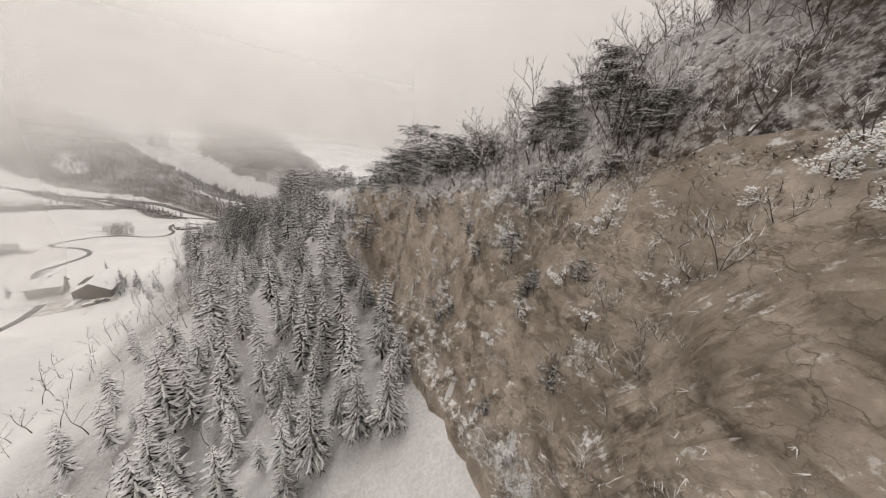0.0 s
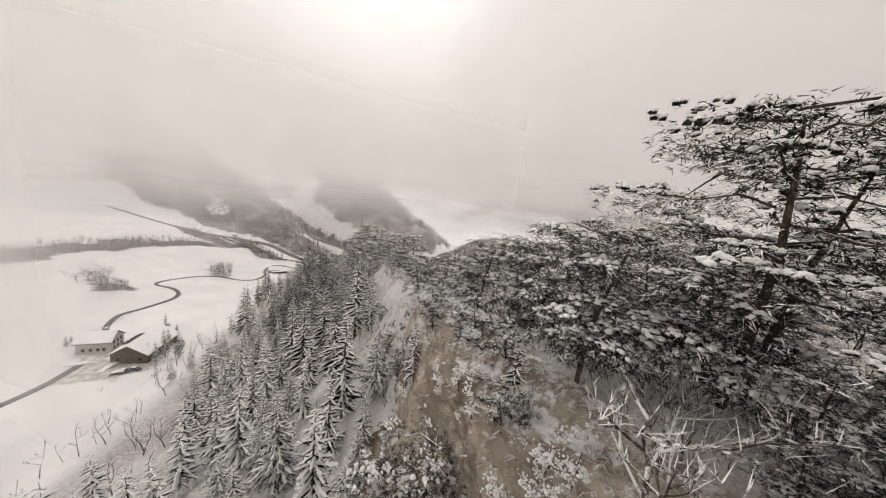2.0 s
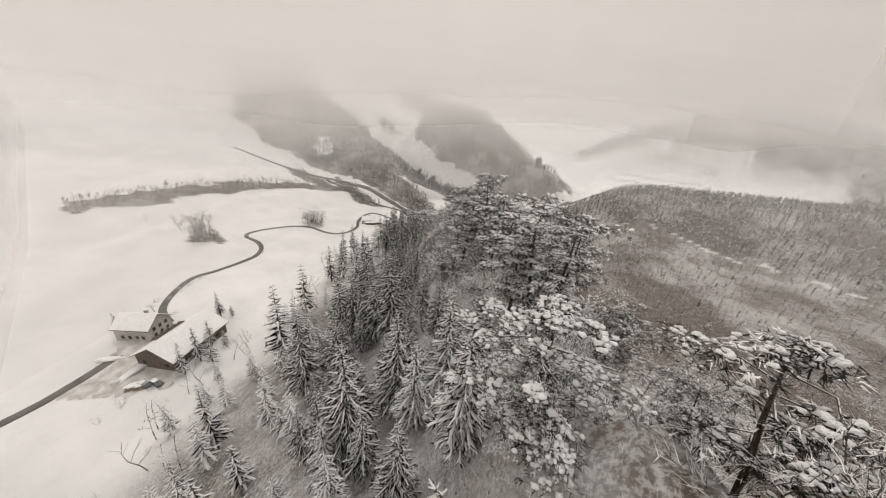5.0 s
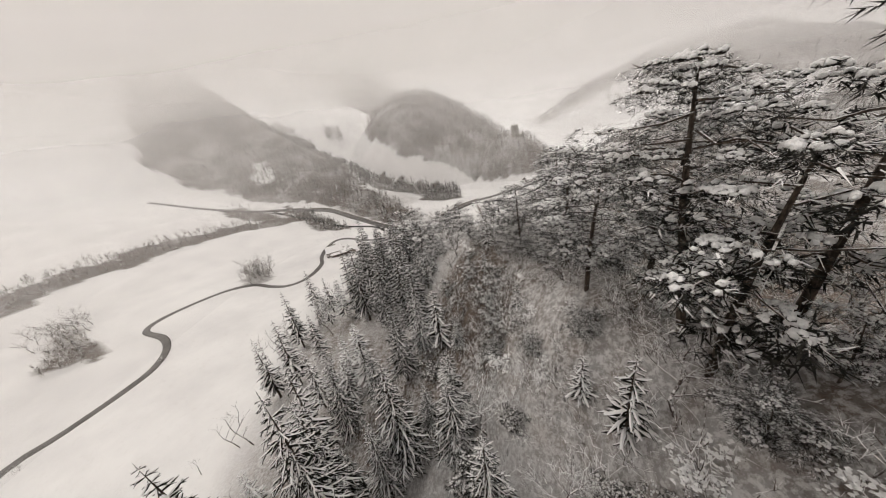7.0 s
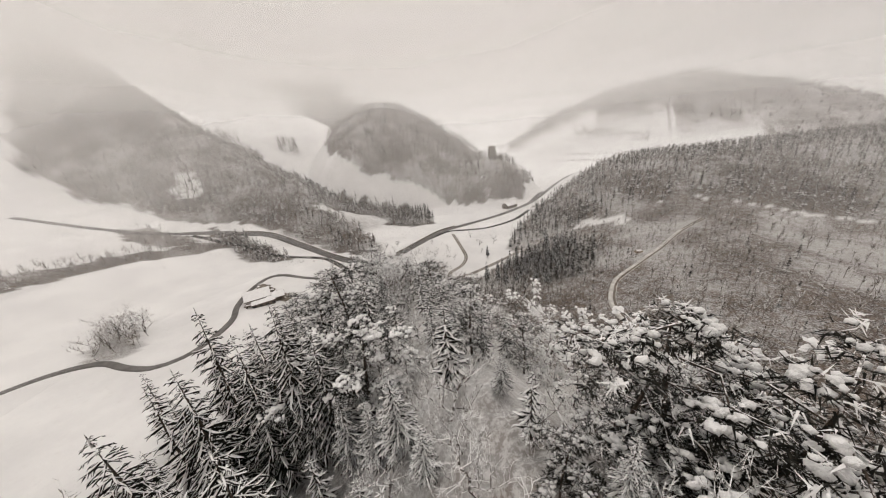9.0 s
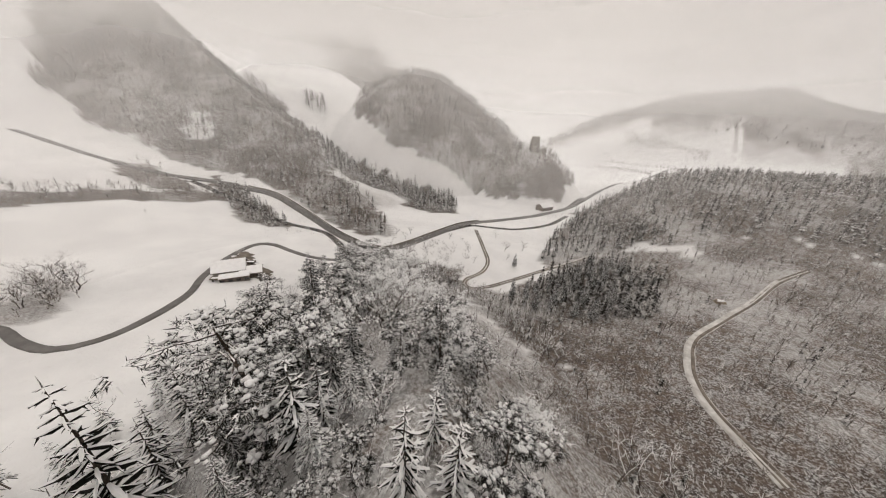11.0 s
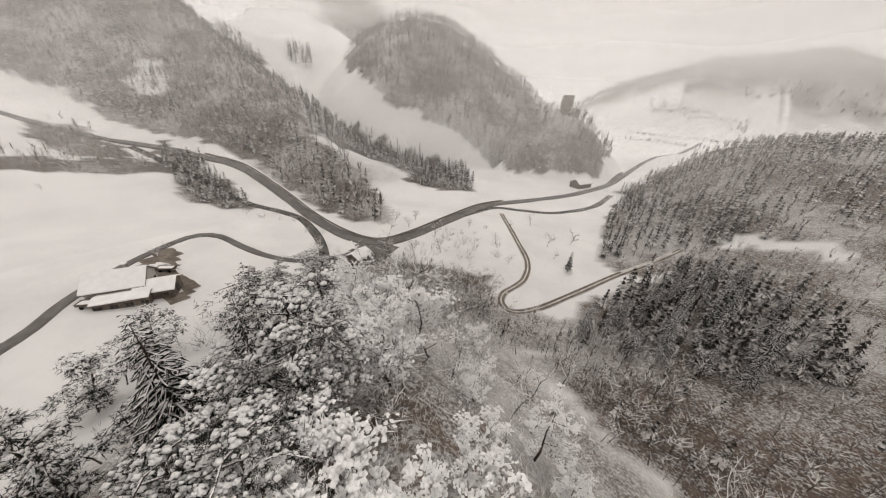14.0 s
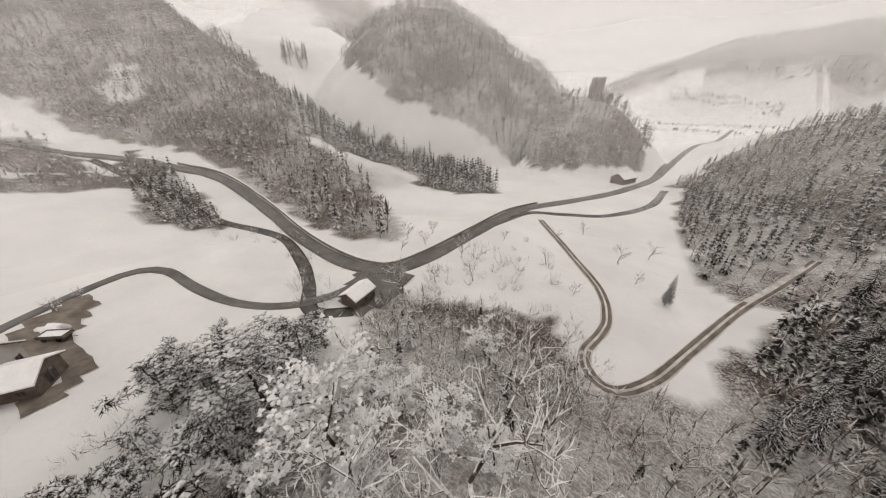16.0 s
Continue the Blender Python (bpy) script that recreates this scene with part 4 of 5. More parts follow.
SNOW_PINES = [make_pine(s, h, w, p, 20, 5, 15, "broad pine buried under fresh snow", 0.0, 1.05) for s, h, w, p in ((71, 9, 3.4, 13), (72, 11, 3.6, 15))]
WHITE_TREES = [make_frosted(s, h, "small tree smothered in fresh snow") for s, h in ((51, 9), (52, 11), (53, 8))]
BARES = [make_bare(s, h, "leafless tree with snow-lined twigs") for s, h in ((31, 9.5), (32, 11), (33, 8))]
SHRUBS = [make_shrub(s, h, "leafless shrub with snow-lined twigs") for s, h in ((41, 3.2), (42, 2.4), (43, 4.0))]
SNOW_SHRUBS = [make_frosted(s, h, "low bush smothered in fresh snow") for s, h in ((61, 3.4), (62, 2.8))]
MODELS = BANK_PINES + SNOW_PINES + SPRUCES + NEAR_WHITE + NEAR_SPRUCES + SNOW_SHRUBS + WHITE_SPRUCES + WHITE_TREES + PINES + NEAR_PINES + BARES + SHRUBS


def stand(ob, x, y, rnd, size=1.0, group="", sink=0.0):
    z = ground_z(x, y) - sink
    m = Matrix.Translation((x, y, z)) @ Matrix.Rotation(rnd.uniform(0, 6.283), 4, "Z") @ Matrix.Diagonal((size, size, size * rnd.uniform(0.92, 1.1), 1))
    made = copy_thing(ob, m)
    if group:
        made["group"] = group
    return made


def ridge_place(run, side):
    """Plan place by the run along the crest and the distance to its left."""
    start = 0.0
    for a, b in zip(CREST[:-1], CREST[1:]):
        d = b - a
        ln = math.hypot(d[0], d[1])
        if run <= start + ln or b is CREST[-1]:
            u = (run - start) / ln
            return a[0] + u * d[0] - d[1] / ln * side, a[1] + u * d[1] + d[0] / ln * side
        start += ln
    return CREST[-1][0], CREST[-1][1]


FLIGHT = np.array([(0, -20, 102), (0, 0, 102), (-16, 62, 104), (-29, 87, 107), (-47, 109, 101), (-74, 141, 92), (-107, 177, 80), (-124, 202, 75), (-136, 227, 72), (-160, 266, 62), (-180, 291, 52), (-196, 310, 45), (-205, 322, 40)], float)


def clear(x, y, top, room=5.0):
    """True where a tree of that top leaves the open air over the slope free."""
    high, side, _ = along(FLIGHT, np.array([x]), np.array([y]))
    return abs(side[0]) > room + 5 or top < high[0] - room


def herd(name, soup, places, rnd, lo, hi, mats, label):
    """Many alike trees joined into one mesh."""
    base, faces = np.array(soup.v), np.array([f if len(f) == 4 else (*f, f[-1]) for f in soup.f])
    tri = np.array([len(f) == 3 for f in soup.f])
    verts, polys = [], []
    for k, (x, y, *foot) in enumerate(places):
        a, s = rnd.uniform(0, 6.283), rnd.uniform(lo, hi)
        z = foot[0] if foot else ground_z(x, y) - 0.2
        c, n = math.cos(a) * s, math.sin(a) * s
        v = np.stack([base[:, 0] * c - base[:, 1] * n + x, base[:, 0] * n + base[:, 1] * c + y, base[:, 2] * s + z], -1)
        verts.append(v)
        polys.append(faces + k * len(base))
    whole = np.concatenate(polys)
    cut = np.tile(tri, len(places))
    data = bpy.data.meshes.new(name)
    data.from_pydata(np.concatenate(verts).tolist(), [], [tuple(f[:3]) if t else tuple(f) for f, t in zip(whole.tolist(), cut.tolist())])
    for m in mats:
        data.materials.append(m)
    data.polygons.foreach_set("material_index", soup.m * len(places))
    tagged(new(name, data), label, "woods", kind="stuff")


def above_floor(x, y):
    return ground_z(x, y) - ground_z(x, y, "floor")


def scatter():
    rnd = random.Random(7)
    taken = {}

    def free(x, y, gap):
        i, j = int(x // 5), int(y // 5)
        return all((x - a) ** 2 + (y - b) ** 2 > gap * gap for di in (-1, 0, 1) for dj in (-1, 0, 1) for a, b in taken.get((i + di, j + dj), ()))

    def take(x, y):
        taken.setdefault((int(x // 5), int(y // 5)), []).append((x, y))

    def put(models, x, y, size, group, gap, room=5.0):
        ob = rnd.choice(models)
        if ob in SPRUCES[:3] and y > 120 and beside(x, y) < 19:
            ob = rnd.choice(NEAR_SPRUCES)
        elif ob in WHITE_SPRUCES and beside(x, y) < 18:
            ob = rnd.choice(NEAR_WHITE)
        if ob in NEAR_SPRUCES + NEAR_WHITE:
            size *= 0.8
        tall = max(v[2] for c in ob.children for v in c.bound_box) * size
        if free(x, y, gap) and clear(x, y, ground_z(x, y) + tall, room):
            take(x, y)
            stand(ob, x, y, rnd, size, group, 0.2)
            return 1
        return 0

    def beside(x, y):
        return abs(along(FLIGHT, np.array([x]), np.array([y]))[1][0])

    close = []

    def topped(models, places, group):
        for x, y, top in places:
            near = beside(x, y) < 17 and models[0] is PINES[0]
            high, off, _ = along(FLIGHT, np.array([x]), np.array([y]))
            if math.hypot(off[0], max(0.0, high[0] - top)) < 10.5 or models[0] is PINES[0] and not free(x, y, 5.0 if y < 115 else 2.6):
                continue
            ob = rnd.choice((BANK_PINES if y < 120 else NEAR_PINES) if near and len(close) < 14 else models)
            if ob in SPRUCES and y < 112:
                ob = rnd.choice(WHITE_SPRUCES)
            elif ob in SPRUCES[:3] and beside(x, y) < 26:
                ob = rnd.choice(NEAR_SPRUCES)
            elif ob in WHITE_SPRUCES and beside(x, y) < 18:
                ob = rnd.choice(NEAR_WHITE)
            if models[0] is PINES[0] and y > 240 and along(CREST_LINE, np.array([x]), np.array([y]))[1][0] < 5:
                ob = rnd.choice(WHITE_TREES + BARES[:2] + BARES)
            if ob in NEAR_PINES:
                close.append(ob)
            size = min(max((top - ground_z(x, y)) / max(v[2] for c in ob.children for v in c.bound_box), 0.45), 1.6)
            take(x, y)
            stand(ob, x, y, rnd, size, group, 0.2)

    # trees whose tops stand out
    topped(SPRUCES[:1], ((-16, 52, 74), (-29, 60, 71), (-58, 62, 58), (-76, 109, 66), (-63, 104, 72), (-55, 92, 73), (-34, 73, 75), (-13, 42, 73), (-47, 97, 75), (-40, 77, 72), (-25, 73, 78), (-52, 70, 65),
                               (-71, 126, 74), (-110, 169, 66), (-126, 192, 61), (-137, 213, 60), (-173, 204, 44), (-120, 167, 62), (-177, 236, 38), (-211, 238, 34), (-148, 224, 60), (-33, 83, 82), (-73, 95, 61),
                               (-102, 168, 72), (-85, 153, 74), (-133, 186, 58), (-146, 220, 57), (-174, 229, 49), (-54, 75, 66), (-30, 74, 80), (-72, 128, 77)), "spruces on the slope")
    topped(PINES[:2], ((-94, 183, 85), (-88, 195, 86), (-70, 172, 88), (-11, 80, 105), (-28, 93, 98), (1, 62, 108), (-4, 70, 104), (-20, 81, 95), (-65, 146, 88), (-111, 199, 79), (-143, 233, 66), (-148, 244, 64),
                             (-158, 253, 60), (-187, 286, 41), (-179, 285, 43), (-191, 284, 38), (-194, 295, 40), (-187, 302, 38), (-197, 316, 33), (-210, 319, 28), (-221, 319, 26), (-204, 315, 28), (-233, 356, 12), (-172, 276, 47), (-1, 62, 108), (-6, 77, 109), (4, 70, 106), (-3, 84, 104), (-13, 91, 104), (-10, 88, 102), (-22, 103, 101), (-18, 101, 101), (-70, 159, 89), (-73, 160, 88), (-75, 168, 89),
                             (-85, 179, 86), (-81, 179, 87), (-91, 188, 87), (-94, 184, 83), (-102, 197, 82), (-98, 197, 83), (-104, 202, 80), (-108, 203, 77), (-111, 211, 76), (-118, 219, 71), (-113, 217, 75), (-126, 235, 66), (-123, 234, 66), (-129, 235, 63), (-55, 147, 90), (-47, 130, 94), (-38, 118, 97), (-79, 172, 86)), "pines along the crest")
    topped(SPRUCES[:3], ((-169, 234, 57), (-166, 237, 58), (-158, 235, 59), (-162, 233, 57), (-165, 229, 56), (-155, 236, 57), (-163, 223, 57), (-155, 223, 57), (-129, 183, 62), (-115, 179, 65), (-107, 168, 65), (-117, 169, 61), (-110, 181, 64),
                         (-105, 156, 63), (-112, 152, 61), (-86, 145, 75), (-137, 158, 54), (-157, 176, 49), (-171, 211, 40), (-151, 218, 51), (-135, 204, 55), (-112, 178, 60), (-119, 193, 60), (-127, 189, 54), (-143, 196, 48), (-206, 289, 39), (-199, 294, 39), (-205, 298, 37)), "spruces on the slope")
    topped(SNOW_PINES, ((-176, 266, 45), (-183, 269, 41), (-187, 262, 39), (-191, 271, 36), (-152, 239, 58), (-159, 237, 54), (-180, 259, 43)), "snow-smothered trees on the ridge")
    topped(WHITE_TREES, ((-148, 241, 52), (-195, 305, 30), (-198, 325, 20), (-181, 308, 27), (-203, 309, 24)), "snow-smothered trees on the ridge")
    topped(BARES, ((8, 48, 108), (12, 52, 110), (14, 44, 112), (17, 50, 113), (19, 44, 114), (5, 58, 105), (10, 56, 108), (20, 36, 114)), "leafless trees and shrubs on the ridge")
    topped(PINES[:2], ((-12, 92, 108), (-17, 100, 106), (-1, 80, 108), (3, 75, 108), (6, 67, 106), (18, 55, 114), (-14, 104, 106), (8, 82, 109)), "pines along the crest")
    topped(WHITE_SPRUCES, ((-144, 233, 59), (-87, 154, 72), (-79, 150, 74), (-124, 175, 52), (-204, 321, 34), (-219, 340, 15)), "spruces on the slope")
    topped(WHITE_TREES, ((-176, 274, 50), (-190, 297, 40), (-193, 313, 35), (-189, 302, 37), (-206, 317, 23), (-215, 313, 20), (-223, 317, 17), (-204, 324, 21), (-210, 326, 20), (-182, 290, 40), (-185, 276, 43), (-197, 304, 32)), "snow-smothered trees on the ridge")
    topped(PINES[:2], ((-170, 257, 58), (-160, 260, 60), (-153, 257, 58), (-154, 245, 59), (-146, 242, 59), (-145, 253, 54), (-136, 261, 56), (-123, 241, 62), (-121, 238, 63), (-126, 239, 60), (-190, 298, 41), (-176, 281, 47), (-203, 309, 35), (-201, 299, 36),
                       (-101, 194, 83), (-75, 183, 88), (-69, 164, 88), (-11, 96, 104), (-12, 87, 104), (-46, 128, 96)), "pines along the crest")
    topped(PINES[2:], ((-246, 317, 14), (-244, 323, 13), (-236, 327, 14), (-233, 333, 13), (-240, 318, 14), (-234, 323, 15), (-241, 315, 17), (-223, 314, 18), (-239, 294, 21), (-228, 325, 18), (-215, 308, 24), (-225, 305, 20), (-232, 285, 20), (-205, 295, 30), (-213, 280, 28), (-200, 272, 33)), "pines along the crest")
    topped(PINES[:1], ((-97, 180, 70), (-93, 177, 74), (-109, 202, 72), (-166, 280, 46)), "pines along the crest")

    def zone(models, want, runs, sides, lo, hi, group, gap, room=5.0, patchy=None):
        count = 0
        for _ in range(want * 30):
            run, side = rnd.uniform(*runs), rnd.uniform(*sides)
            x, y = ridge_place(run, side)
            if 60 < run < 166 and 2 < side < 9 or above_floor(x, y) < 1.5:
                continue
            if patchy and lattice(np.array([x / 20]), np.array([y / 20]), patchy)[0] < rnd.uniform(-1.1, 0.1):
                continue
            count += put(models, x, y, rnd.uniform(lo, hi), group, gap, room)
            if count >= want:
                break

    slope, crest, bare = "spruces on the slope", "pines along the crest", "leafless trees and shrubs on the ridge"
    zone(BANK_PINES, 34, (76, 140), (-13, -1), 0.55, 0.95, crest, 2.6, 3.0)
    zone(BARES, 52, (60, 124), (-26, 2.5), 0.6, 1.0, bare, 1.2)
    zone(SHRUBS, 20, (60, 120), (-12, 3.5), 0.9, 1.5, bare, 0.9)
    zone(SNOW_SHRUBS, 45, (58, 135), (-16, 4), 0.6, 1.2, bare, 0.9)
    zone(WHITE_TREES, 22, (66, 140), (-18, 0), 0.5, 0.95, "snow-smothered trees on the ridge", 2.0)
    topped(PINES[:2], ((24, 33, 115), (22, 27, 114), (28, 42, 117), (19, 21, 112), (25, 17, 114), (31, 27, 117), (18, 29, 112)), crest)
    zone(SNOW_PINES + PINES[2:3] + BANK_PINES, 44, (185, 330), (-18, 2), 0.45, 0.8, crest, 2.4, 3.0)
    zone(SNOW_PINES[:1] + PINES[2:3] + BANK_PINES[1:], 40, (232, 335), (-3, 12), 0.38, 0.62, crest, 2.3, 4.0)
    zone(SNOW_SHRUBS, 26, (232, 335), (-4, 12), 0.7, 1.3, bare, 1.6, 3.0)
    zone(SPRUCES, 55, (185, 300), (6, 45), 0.8, 1.15, slope, 3.3, 7.5)
    zone(WHITE_SPRUCES + SPRUCES[1:2], 44, (110, 260), (7, 30), 0.85, 1.25, slope, 3.4, 7.5)
    zone(SPRUCES + WHITE_SPRUCES, 40, (250, 410), (5, 34), 0.7, 1.1, slope, 3.2, 7.5)
    zone(WHITE_SPRUCES, 50, (75, 250), (14, 55), 0.95, 1.4, slope, 3.8, 7.5, 61)
    zone(SPRUCES, 26, (250, 440), (20, 60), 0.7, 1.1, slope, 4.0, 7.5, 61)
    zone(PINES, 18, (120, 400), (-13, 4), 0.75, 1.1, crest, 3.6, 3.5)
    zone(PINES[2:3] + SPRUCES[3:], 26, (112, 210), (0, 12), 0.45, 0.8, crest, 2.5, 7.0)
    zone(WHITE_TREES, 13, (380, 492), (-20, 18), 0.7, 1.05, "snow-smothered trees on the ridge", 3.2, 4.0)
    zone(PINES[2:], 12, (400, 492), (12, 36), 0.7, 1.05, crest, 3.6, 4.0)
    topped(BARES, ((-223, 317, 17), (-229, 310, 16), (-214, 317, 20), (-238, 309, 14), (-228, 314, 15), (-224, 308, 17)), "leafless trees and shrubs on the ridge")
    zone(BARES, 34, (385, 496), (-26, 34), 0.6, 1.05, bare, 2.4, 4.0)
    zone(PINES[2:] + SPRUCES[3:], 22, (300, 410), (-14, 20), 0.5, 0.9, crest, 3.0, 7.0)
    zone(BARES, 16, (300, 410), (4, 30), 0.4, 0.7, bare, 2.4, 4.0)
    zone(BARES, 12, (110, 165), (-24, 8), 0.5, 0.85, bare, 2.6)
    zone(BARES, 22, (150, 385), (-26, 30), 0.6, 0.9, bare, 3.0)
    zone(SHRUBS, 30, (140, 400), (-22, 16), 0.7, 1.2, bare, 1.5, 4.0)
    zone(SHRUBS, 28, (385, 497), (-28, 40), 0.7, 1.2, bare, 1.6, 4.0)
    zone(PINES[:2], 20, (112, 205), (-24, -4), 0.9, 1.3, crest, 3.0)
    zone(PINES[2:3] + SPRUCES[3:] + WHITE_SPRUCES[1:], 45, (275, 400), (-5, 15), 0.4, 0.75, crest, 2.6, 7.0)
    for k, (x, y, z, run) in enumerate(LEDGES):
        ob = PINES[2] if k % 7 == 0 and run > 85 else rnd.choice(SHRUBS[:1] + SNOW_SHRUBS + SNOW_SHRUBS)
        size = rnd.uniform(0.3, 0.5) if ob is PINES[2] else rnd.uniform(0.5, 1.0)
        made = copy_thing(ob, Matrix.Translation((x, y, z)) @ Matrix.Rotation(rnd.uniform(0, 6.283), 4, "Z") @ Matrix.Diagonal((size, size, size, 1)))
        made["group"] = bare if ob is not PINES[2] else crest
    zone(BARES, 34, (240, 385), (-8, 17), 0.5, 0.9, bare, 2.2, 5.5)
    zone(SHRUBS, 34, (240, 385), (-8, 14), 0.8, 1.3, bare, 1.5, 5.0)
    # brush along the rim, the bank and the foot of the ridge
    bush, brush = Soup(), []
    for k in range(5):
        a = 1.257 * k
        branch_soup(bush, rnd, (0.15 * math.cos(a), 0.15 * math.sin(a), -0.4), (math.cos(a) * 0.8, math.sin(a) * 0.8, 1), 1.7, 0.03, 2)
    for runs, sides, want in (((60, 145), (-18, 5.5), 420), ((108, 215), (-6, 2), 60), ((190, 400), (-26, 14), 400), ((235, 330), (-3, 12), 260), ((385, 497), (-30, 40), 230)):
        for _ in range(want):
            x, y = ridge_place(rnd.uniform(*runs), rnd.uniform(*sides))
            if above_floor(x, y) > 0.6:
                brush.append((x, y))
    herd("brushwood", bush, brush, rnd, 0.5, 1.5, [TWIGS], "snow-lined leafless brush on a steep bank")
    herd("cliff_brush", bush, SCRUB, rnd, 0.4, 1.1, [TWIGS], "snow-lined leafless brush clinging to a cliff")
    # the deeper forest
    more = []
    for _ in range(5000):
        run, side = rnd.uniform(40, 430), rnd.uniform(30, 112)
        x, y = ridge_place(run, side)
        if above_floor(x, y) < 2.0 or not free(x, y, 4.0):
            continue
        thick = lattice(np.array([x / 26]), np.array([y / 26]), 67)[0]
        if thick < rnd.uniform(-0.9, 0.6) + (side - 60) / 60:
            continue
        take(x, y)
        more.append((x, y))
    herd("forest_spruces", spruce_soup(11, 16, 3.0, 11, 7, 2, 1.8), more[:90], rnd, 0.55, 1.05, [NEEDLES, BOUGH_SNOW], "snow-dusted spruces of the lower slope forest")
    thin = []
    for _ in range(5000):
        run, side = rnd.uniform(60, 495), rnd.choice((rnd.uniform(35, 125), rnd.uniform(-75, -10)))
        x, y = ridge_place(run, side)
        if above_floor(x, y) > 0.8 and free(x, y, 3.2):
            take(x, y)
            thin.append((x, y))
    low, tuft = [], Soup()
    for k in range(16):
        a, ln = 0.39 * k + rnd.uniform(-0.3, 0.3), rnd.uniform(0.35, 1.1)
        c, s, r = math.cos(a), math.sin(a), rnd.uniform(0.1, 0.5)
        tuft.add([(r * c - 0.014 * s, r * s + 0.014 * c, -0.1), (r * c + 0.014 * s, r * s - 0.014 * c, -0.1), (r * c + ln * 0.5 * c, r * s + ln * 0.5 * s, ln * rnd.uniform(0.4, 0.9))], [(0, 1, 2)])
    for _ in range(9000):
        run, side = rnd.uniform(70, 497), rnd.choice((rnd.uniform(-32, 2), rnd.uniform(-24, 46), rnd.uniform(-10, 26)))
        x, y = ridge_place(run, side)
        if above_floor(x, y) > 0.6 and not (60 < run < 170 and 2 < side < 10):
            low.append((x, y))
    herd("undergrowth", tuft, low[:4500], rnd, 0.6, 1.9, [TWIGS], "dry stalks and low twigs dusted with snow")
    soup = Soup()
    branch_soup(soup, random.Random(5), (0, 0, -0.4), (0.1, 0.05, 1), 5.0, 0.12, 3)
    herd("leafless_forest", soup, thin[:520], rnd, 0.7, 1.4, [TWIGS], "leafless trees of the lower slope forest with snowy twigs")


scatter()


# ---- far woods ----
def wood_soup(places, seed, conifer=0.3, tall=14.0, bulk=1.0):
    rnd = random.Random(seed)
    soup = Soup()
    xs, ys = np.array([p[0] for p in places]), np.array([p[1] for p in places])
    zs = rough(xs, ys)
    for x, y, z in zip(xs, ys, zs):
        h = tall * rnd.uniform(0.6, 1.2)
        if rnd.random() < conifer:
            soup.spike((x, y, z - 0.5), (x, y, z + h), 0.02 * h, 1)
            for i in range(6):
                u, a0 = 0.16 + 0.14 * i, rnd.uniform(0, 6.283)
                for k in range(5):
                    a, r = a0 + 1.257 * k + rnd.uniform(-0.2, 0.2), 0.20 * h * (1.05 - u) * rnd.uniform(0.8, 1.2) + 0.02 * h
                    w, c, s = (0.055 * h * (1.15 - u) + 0.05) * min(bulk, 2.0), math.cos(a), math.sin(a)
                    soup.add([(x, y, z + h * (u + 0.06)), (x + 0.6 * r * c - w * s, y + 0.6 * r * s + w * c, z + h * (u - 0.03)), (x + r * c, y + r * s, z + h * (u - 0.04)), (x + 0.6 * r * c + w * s, y + 0.6 * r * s - w * c, z + h * (u - 0.03))], [(0, 1, 2), (0, 2, 3)], 1)
        else:
            soup.spike((x, y, z - 0.5), (x, y, z + h * 0.8), 0.012 * h)
            for k in range(11 if tall > 10 else 14):
                a, u = rnd.uniform(0, 6.283), rnd.uniform(0.2, 0.7)
                r, c, s = 0.38 * h * rnd.uniform(0.25, 1), math.cos(a), math.sin(a)
                q, w = rnd.uniform(0, 0.5) * r, (0.026 if tall > 10 else 0.022) * h * bulk
                lift = rnd.uniform(0.08, 0.32)
                soup.add([(x + q * c - w * s, y + q * s + w * c, z + h * u), (x + q * c + w * s, y + q * s - w * c, z + h * u + 0.3 * w), (x + r * c, y + r * s, z + h * min(1, u + lift))], [(0, 1, 2)])
    return soup


def fill(poly, gap, seed):
    """Uneven rows of places in a polygon."""
    rng = np.random.default_rng(seed)
    xs, ys = [p[0] for p in poly], [p[1] for p in poly]
    x, y = np.meshgrid(np.arange(min(xs), max(xs), gap), np.arange(min(ys), max(ys), gap))
    x, y = x + rng.uniform(-0.6, 0.6, x.shape) * gap, y + rng.uniform(-0.6, 0.6, y.shape) * gap
    keep = inside(poly, x, y)
    for way, room in ((ROAD, 5.0), (LANE, 3.5), (TRACKS[0], 3.0), (TRACKS[1], 3.0)):
        keep &= np.abs(along([(*c, 0.0) for c in way], x, y)[1]) > room
    return list(zip(x[keep].tolist(), y[keep].tolist()))


for poly, gap, conifer, tall, label in WOODS:
    soup = wood_soup(fill(poly, gap, len(label) + len(poly)), len(poly), conifer, tall, 4.0 if gap > 5.9 and max(p[1] for p in poly) > 830 else 1.0)
    tagged(new("far_wood", soup.mesh("far_wood", [FAR_WOOD, FAR_FIR])), label, "woods", kind="stuff")


# ---- buildings ----
def flat_z(x, y, reach=6.0):
    return min(ground_z(x + a * reach, y + b * reach) for a in (-1, 0, 1) for b in (-1, 0, 1))


